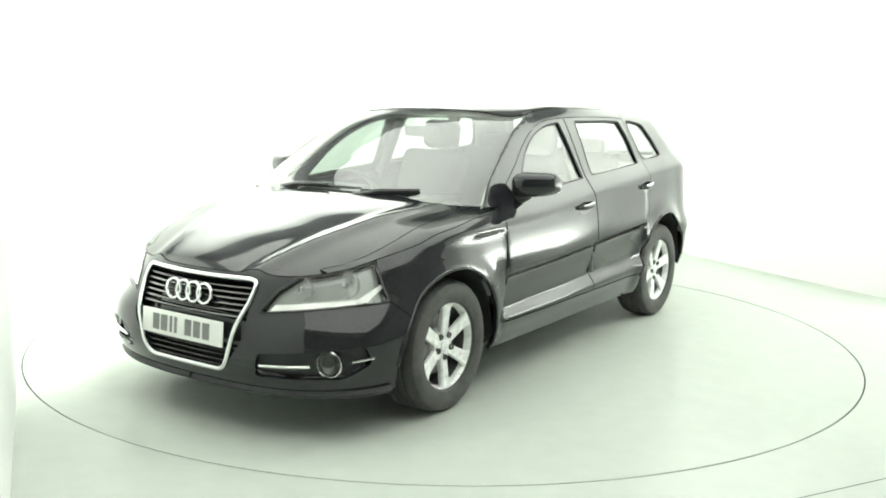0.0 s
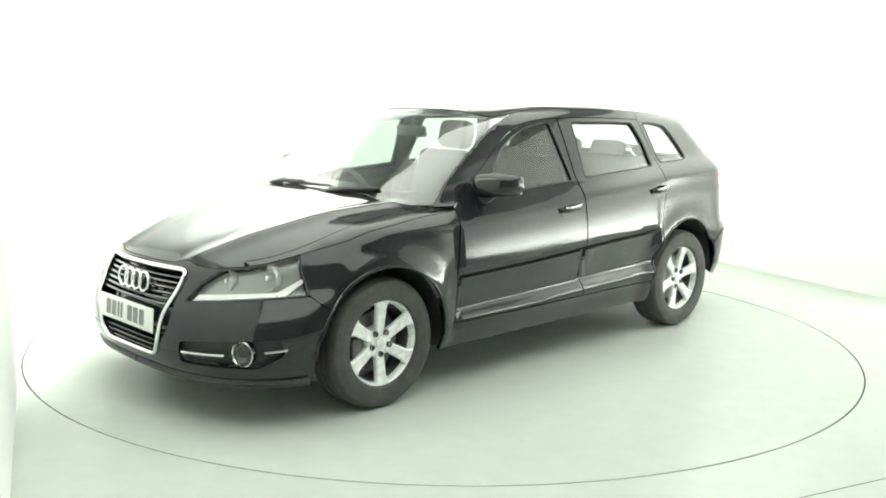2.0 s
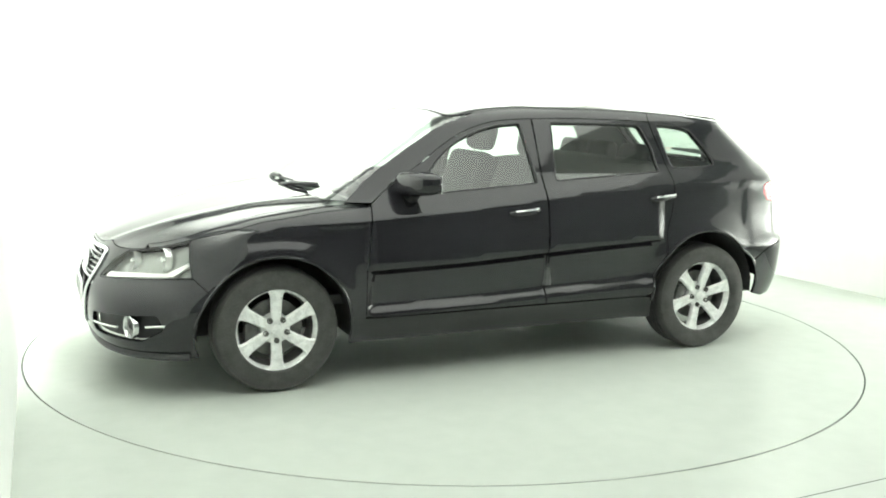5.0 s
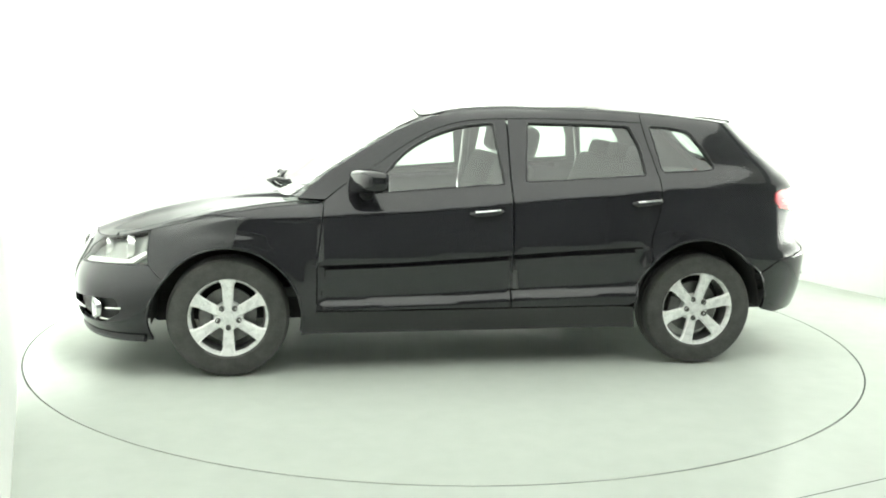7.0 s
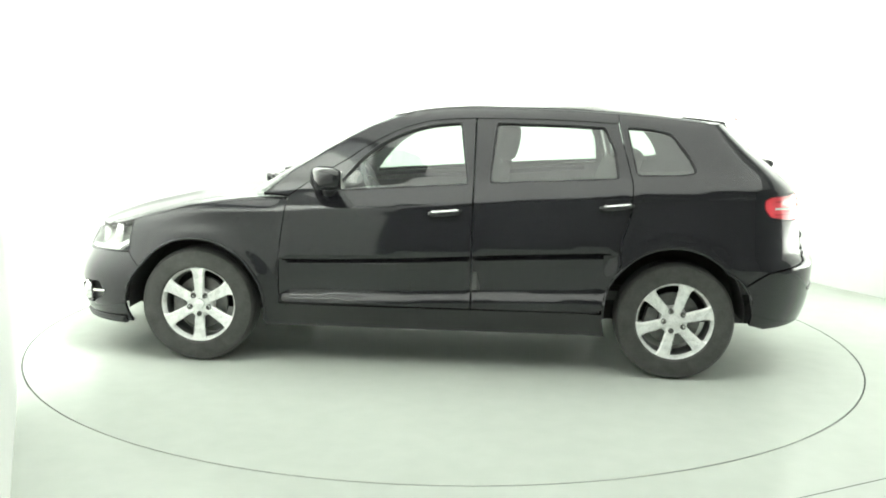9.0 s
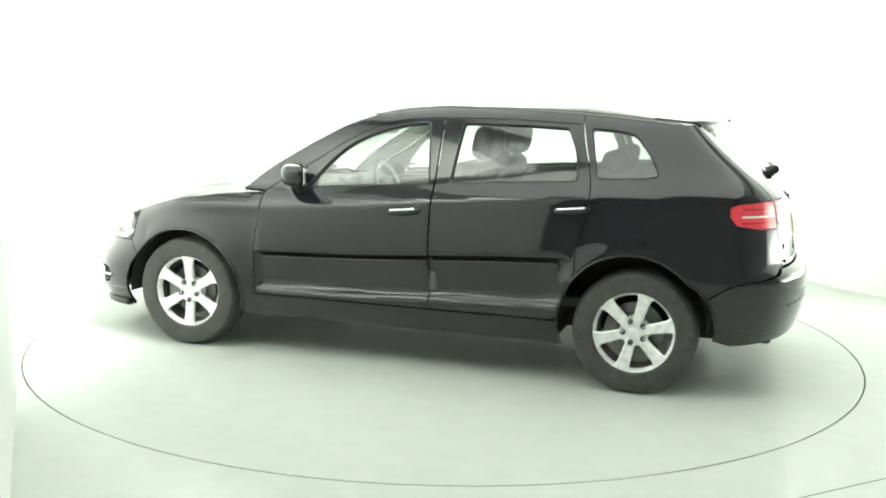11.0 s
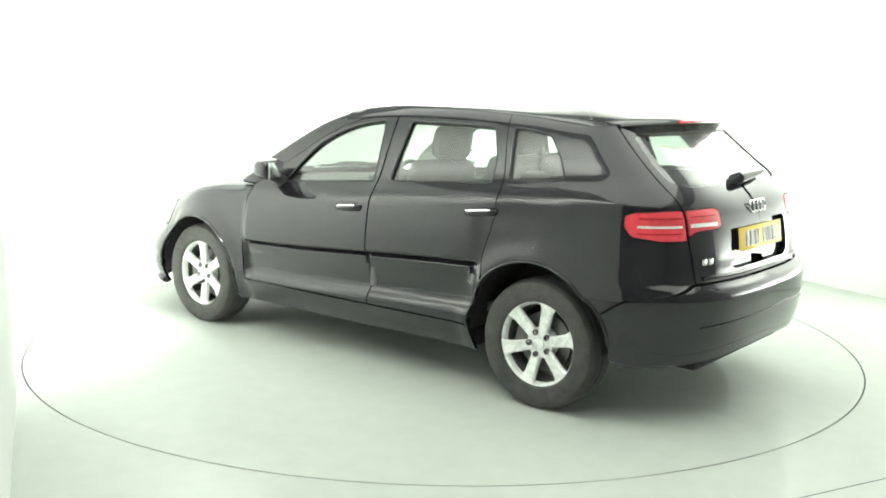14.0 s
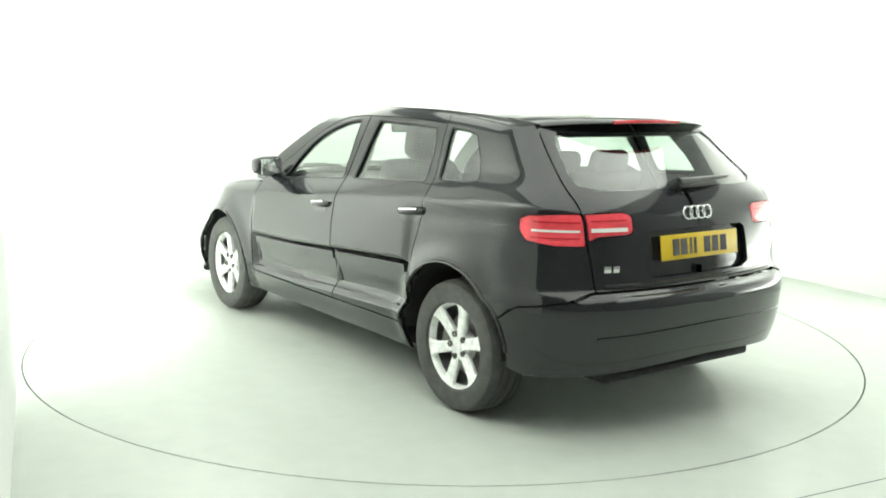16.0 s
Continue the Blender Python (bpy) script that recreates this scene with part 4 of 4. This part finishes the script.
def wheel():
    w = new("wheel")
    w.parent = car
    t = bmesh.new()
    prof = [(0.205, 0.085), (0.214, 0.098), (0.24, 0.104), (0.275, 0.104), (0.298, 0.097), (0.310, 0.082), (0.3145, 0.06)]
    for g in (0.045, 0.0, -0.045):
        prof += [(0.3155, g + 0.008), (0.308, g + 0.005), (0.308, g - 0.005), (0.3155, g - 0.008)]
    prof += [(0.3145, -0.06), (0.310, -0.082), (0.298, -0.097), (0.275, -0.104), (0.24, -0.104), (0.205, -0.085)]
    lathe(t, prof, n=72)
    part("tyre", t, RUBBER, w, "black rubber tyre", 30)
    r = bmesh.new()
    lathe(r, [(0.190, 0.050), (0.194, 0.066), (0.200, 0.078), (0.206, 0.086), (0.213, 0.092), (0.219, 0.090), (0.221, 0.082), (0.214, 0.076)], n=72)
    rim = part("rim", r, ALLOY, w, "silver six-spoke alloy rim", 35)
    part("barrel", lathe(bmesh.new(), [(0.200, -0.08), (0.185, -0.06), (0.180, 0.02), (0.1895, 0.050)], n=72), BARREL, rim, "inner barrel, dark grey for the shade behind the spokes", 35)
    for k in range(6):
        a = radians(90 + 60 * k)
        bm = bmesh.new()
        secs = []
        for rr, hw, top, dep in ((0.045, 0.025, 0.066, 0.03), (0.08, 0.0265, 0.070, 0.03), (0.12, 0.0285, 0.074, 0.028), (0.16, 0.031, 0.078, 0.026), (0.182, 0.036, 0.082, 0.024), (0.194, 0.046, 0.085, 0.022), (0.207, 0.066, 0.086, 0.02)):
            ring = [(-hw, top - 0.007), (-hw * 0.72, top), (-hw * 0.2, top - 0.0025), (hw * 0.2, top - 0.0025), (hw * 0.72, top), (hw, top - 0.007), (hw * 0.9, top - dep), (-hw * 0.9, top - dep)]
            m = Matrix.Rotation(a, 4, "Z")
            secs.append([bm.verts.new(m @ Vector((rr, y, z))) for y, z in ring])
        for p, q in zip(secs, secs[1:]):
            for j in range(8):
                bm.faces.new((p[j], p[(j + 1) % 8], q[(j + 1) % 8], q[j]))
        bm.faces.new(secs[0]), bm.faces.new(secs[-1][::-1])
        part("spoke", bm, ALLOY, rim, "", 30)
    bm = bmesh.new()
    lathe(bm, [(0.030, 0.064), (0.050, 0.062), (0.072, 0.056), (0.078, 0.03), (0.078, 0.0)], n=36)
    part("hub", bm, ALLOY, rim)
    part("centre_cap", lathe(bmesh.new(), [(0.0005, 0.074), (0.02, 0.073), (0.028, 0.070), (0.031, 0.060)], n=28), ALLOY, rim, "round centre cap")
    for k in range(5):
        a = radians(90 + 72 * k)
        m = Matrix.Rotation(a, 4, "Z") @ pose(0.056, 0, 0)
        bolt = lathe(bmesh.new(), [(0.0145, 0.060), (0.0140, 0.0735), (0.0125, 0.0745), (0.0105, 0.0735), (0.009, 0.066), (0.0003, 0.066)], m, 14)
        part("wheel_bolt", bolt, DARKMETAL, rim, "steel wheel bolt")
    part("brake_disc", lathe(bmesh.new(), [(0.07, 0.012), (0.144, 0.012), (0.144, -0.01), (0.07, -0.01)], n=48), DARKMETAL, w, "grey brake disc")
    part("brake_caliper", box(bmesh.new(), pose(0.118, 0.03, 0.015), 0.07, 0.13, 0.06, 0.012), DARKMETAL, w, "grey brake caliper")
    return w


def wheels():
    first = wheel()
    spots = [(1.289, 0.750, 1, 0), (-1.289, 0.742, 1, -15), (1.289, -0.750, -1, 10), (-1.289, -0.742, -1, 40)]
    for i, (x, y, s, spin) in enumerate(spots):
        m = Matrix.Translation((x, y, 0.3155)) @ Matrix.Rotation(radians(-90 * s), 4, "X") @ Matrix.Rotation(radians(spin), 4, "Z")
        if i == 0:
            first.matrix_basis = m
        else:
            copy_thing(first, m)
    for ax, az, ar in (ARCH_F, ARCH_R):
        for s in (1, -1):
            bm = bmesh.new()
            rings = []
            for a in np.linspace(-4, 184, 30):
                c, sn = math.cos(radians(a)), math.sin(radians(a))
                rings.append([bm.verts.new((ax + ar * 1.03 * c, y * s, az + ar * 1.03 * sn)) for y in (0.835, 0.80, 0.52)] + [bm.verts.new((ax, 0.52 * s, az))])
            for p, q in zip(rings, rings[1:]):
                for j in range(3):
                    bm.faces.new((p[j], p[j + 1], q[j + 1], q[j]))
            part("wheel_arch_liner", bm, LINER, car, "black felt wheel arch liner", 30)


def underside():
    bm = bmesh.new()
    box(bm, pose(0.0, 0, 0.26), 1.75, 1.50, 0.10, 0.02)
    box(bm, pose(1.70, 0, 0.28), 0.44, 0.92, 0.10, 0.02)
    box(bm, pose(1.25, 0, 0.30), 0.9, 1.02, 0.14, 0.02)
    box(bm, pose(-1.35, 0, 0.30), 1.2, 1.0, 0.12, 0.02)
    box(bm, pose(-1.80, 0, 0.33), 0.30, 0.96, 0.16, 0.02)
    part("floor_pan", bm, LINER, car, "black underbody", 30)
    bm = bmesh.new()
    box(bm, pose(1.38, 0, 0.53), 0.85, 0.98, 0.34, 0.03)
    part("engine_bay", bm, LINER, car, "black engine bay box", 30)


def seat(x, y, name):
    st = new(name)
    st.parent = car
    tagged(st, "charcoal cloth front seat")
    part("cushion", box(bmesh.new(), pose(x + 0.20, y, 0.52, 0, -7, 0), 0.52, 0.50, 0.20, 0.06, 4), CLOTH, st)
    bm = bmesh.new()
    box(bm, pose(x - 0.17, y, 0.80, 0, -20, 0), 0.16, 0.48, 0.66, 0.06, 4)
    part("backrest", bm, CLOTH, st)
    part("headrest", box(bmesh.new(), pose(x - 0.325, y, 1.215, 0, -12, 0), 0.13, 0.26, 0.19, 0.055, 4), CLOTH, st)
    bm = bmesh.new()
    for k in (-0.06, 0.06):
        tube(bm, [(x - 0.275, y + k, 1.06), (x - 0.315, y + k, 1.16)], 0.007, 8)
    part("headrest_post", bm, CHROME, st)


def cabin():
    seat(-0.05, 0.36, "front_seat")
    seat(-0.05, -0.36, "front_seat")
    rear = new("rear_seat")
    rear.parent = car
    tagged(rear, "charcoal cloth rear bench seat")
    part("cushion", box(bmesh.new(), pose(-0.60, 0, 0.54, 0, -6, 0), 0.52, 1.20, 0.18, 0.05, 3), CLOTH, rear)
    part("backrest", box(bmesh.new(), pose(-0.96, 0, 0.82, 0, -22, 0), 0.15, 1.20, 0.60, 0.05, 3), CLOTH, rear)
    for y in (-0.36, 0.0, 0.36):
        part("headrest", box(bmesh.new(), pose(-1.075, y, 1.135, 0, -14, 0), 0.09, 0.26, 0.13, 0.04, 3), CLOTH, rear)
    for s in (1, -1):
        bm = bmesh.new()
        tube(bm, [(-0.225, 0.79 * s, 0.45), (-0.225, 0.775 * s, 0.92), (-0.225, 0.72 * s, 1.02), (-0.225, 0.60 * s, 1.31)], [0.06, 0.05, 0.042, 0.04], 10, flat=0.6)
        part("centre_pillar", bm, CABIN, car, "dark grey centre pillar trim")
    bm = bmesh.new()
    box(bm, pose(0.93, 0, 0.80), 0.42, 1.38, 0.22, 0.07, 4)
    box(bm, pose(0.70, -0.36, 0.90, 0, 14, 0), 0.20, 0.40, 0.09, 0.035, 3)
    part("dashboard", bm, CABIN, car, "dark grey dashboard")
    bm = bmesh.new()
    m = Matrix.Translation((0.50, -0.36, 0.86)) @ Matrix.Rotation(radians(-66), 4, "Y")
    lathe(bm, [(0.178 + 0.015 * math.cos(a), 0.015 * math.sin(a)) for a in np.linspace(0, 2 * math.pi, 11)[:-1]], m, 40, closed=True)
    box(bm, m @ pose(0, 0, -0.01), 0.13, 0.15, 0.05, 0.02)
    box(bm, m @ pose(0, 0, -0.01), 0.03, 0.34, 0.02, 0.005)
    part("steering_wheel", bm, CABIN, car, "dark steering wheel")
    bm = bmesh.new()
    box(bm, pose(-0.05, 0, 0.42), 2.1, 1.40, 0.05)
    box(bm, pose(0.25, 0, 0.56), 0.9, 0.18, 0.25, 0.03)
    part("cabin_floor", bm, CABIN, car, "dark cabin floor and console")
    part("parcel_shelf", box(bmesh.new(), pose(-1.44, 0, 0.985, 0, 2, 0), 0.58, 1.18, 0.025, 0.008), CABIN, car, "dark parcel shelf")
    part("boot_lining", box(bmesh.new(), pose(-1.45, 0, 0.55), 0.72, 0.98, 0.30, 0.03), CABIN, car, "dark boot lining")
    part("rear_view_mirror", box(bmesh.new(), pose(0.36, 0.0, 1.265, 0, 10, 0), 0.03, 0.24, 0.065, 0.014, 3), CABIN, car, "black rear-view mirror")
    # cowl and wipers
    bm = bmesh.new()
    rows = []
    for y in np.linspace(-0.70, 0.70, 23):
        x1 = 1.05 - 0.13 * (abs(y) / 0.62) ** 2
        rows.append([bm.verts.new((x1 + 0.05, y, float(hood_height(1.0, y)) - 0.045)), bm.verts.new((x1 - 0.04, y, 0.925 - 0.03 * (abs(y) / 0.7) ** 3)), bm.verts.new((x1 - 0.17, y, 0.905 - 0.03 * (abs(y) / 0.7) ** 3))])
    for a, b in zip(rows, rows[1:]):
        for j in range(2):
            bm.faces.new((a[j], a[j + 1], b[j + 1], b[j]))
    part("cowl_panel", bm, TRIM, car, "black plastic scuttle below the windscreen")
    for y0, y1 in ((-0.48, 0.08), (0.10, 0.62)):
        bm = bmesh.new()
        pts = []
        for k in range(9):
            y = y0 + (y1 - y0) * k / 8
            z = 0.968 + 0.012 * k / 8
            pts.append((float(screen_x(z)) - 0.24 * (abs(y) / 0.72) ** 2.4 + 0.016, y, z + 0.006))
        tube(bm, pts, [0.012, 0.011, 0.01, 0.009, 0.009, 0.008, 0.008, 0.007, 0.005], 8)
        tube(bm, [(pts[0][0] + 0.05, y0 - 0.02, 0.955), (pts[2][0] + 0.03, pts[2][1], 0.985), (pts[5][0] + 0.012, pts[5][1], 0.995)], [0.016, 0.012, 0.008], 8)
        part("windscreen_wiper", bm, TRIM, car, "black wiper arm and blade")


car_body()
mirrors()
wheels()
underside()
cabin()


# ---- what moves ----
def turn_at(t):
    """Heading of the car in degrees: a soft start, then a steady turn."""
    ts = [0.0, 0.5, 1.0, 1.5, 2.0, 2.5, 3.0, 3.5, 4.0, 6.5, 9.0, 11.5, 14.0, 16.0]
    an = [235.95, 234.33, 231.60, 228.25, 224.70, 221.20, 217.62, 214.07, 210.51, 193.20, 175.70, 158.50, 140.90, 126.3]
    return float(np.interp(t, ts, an))


def motions():
    rows, disc_rows = [], []
    for k in range(33):
        t = 0.5 * k
        m = Matrix.Rotation(radians(turn_at(t)), 4, "Z")
        rows.append((t, m @ Matrix.Translation((*CAR_OFF, 0))))
        disc_rows.append((t, m))
    walk(car, rows)
    walk(turntable, disc_rows)


motions()
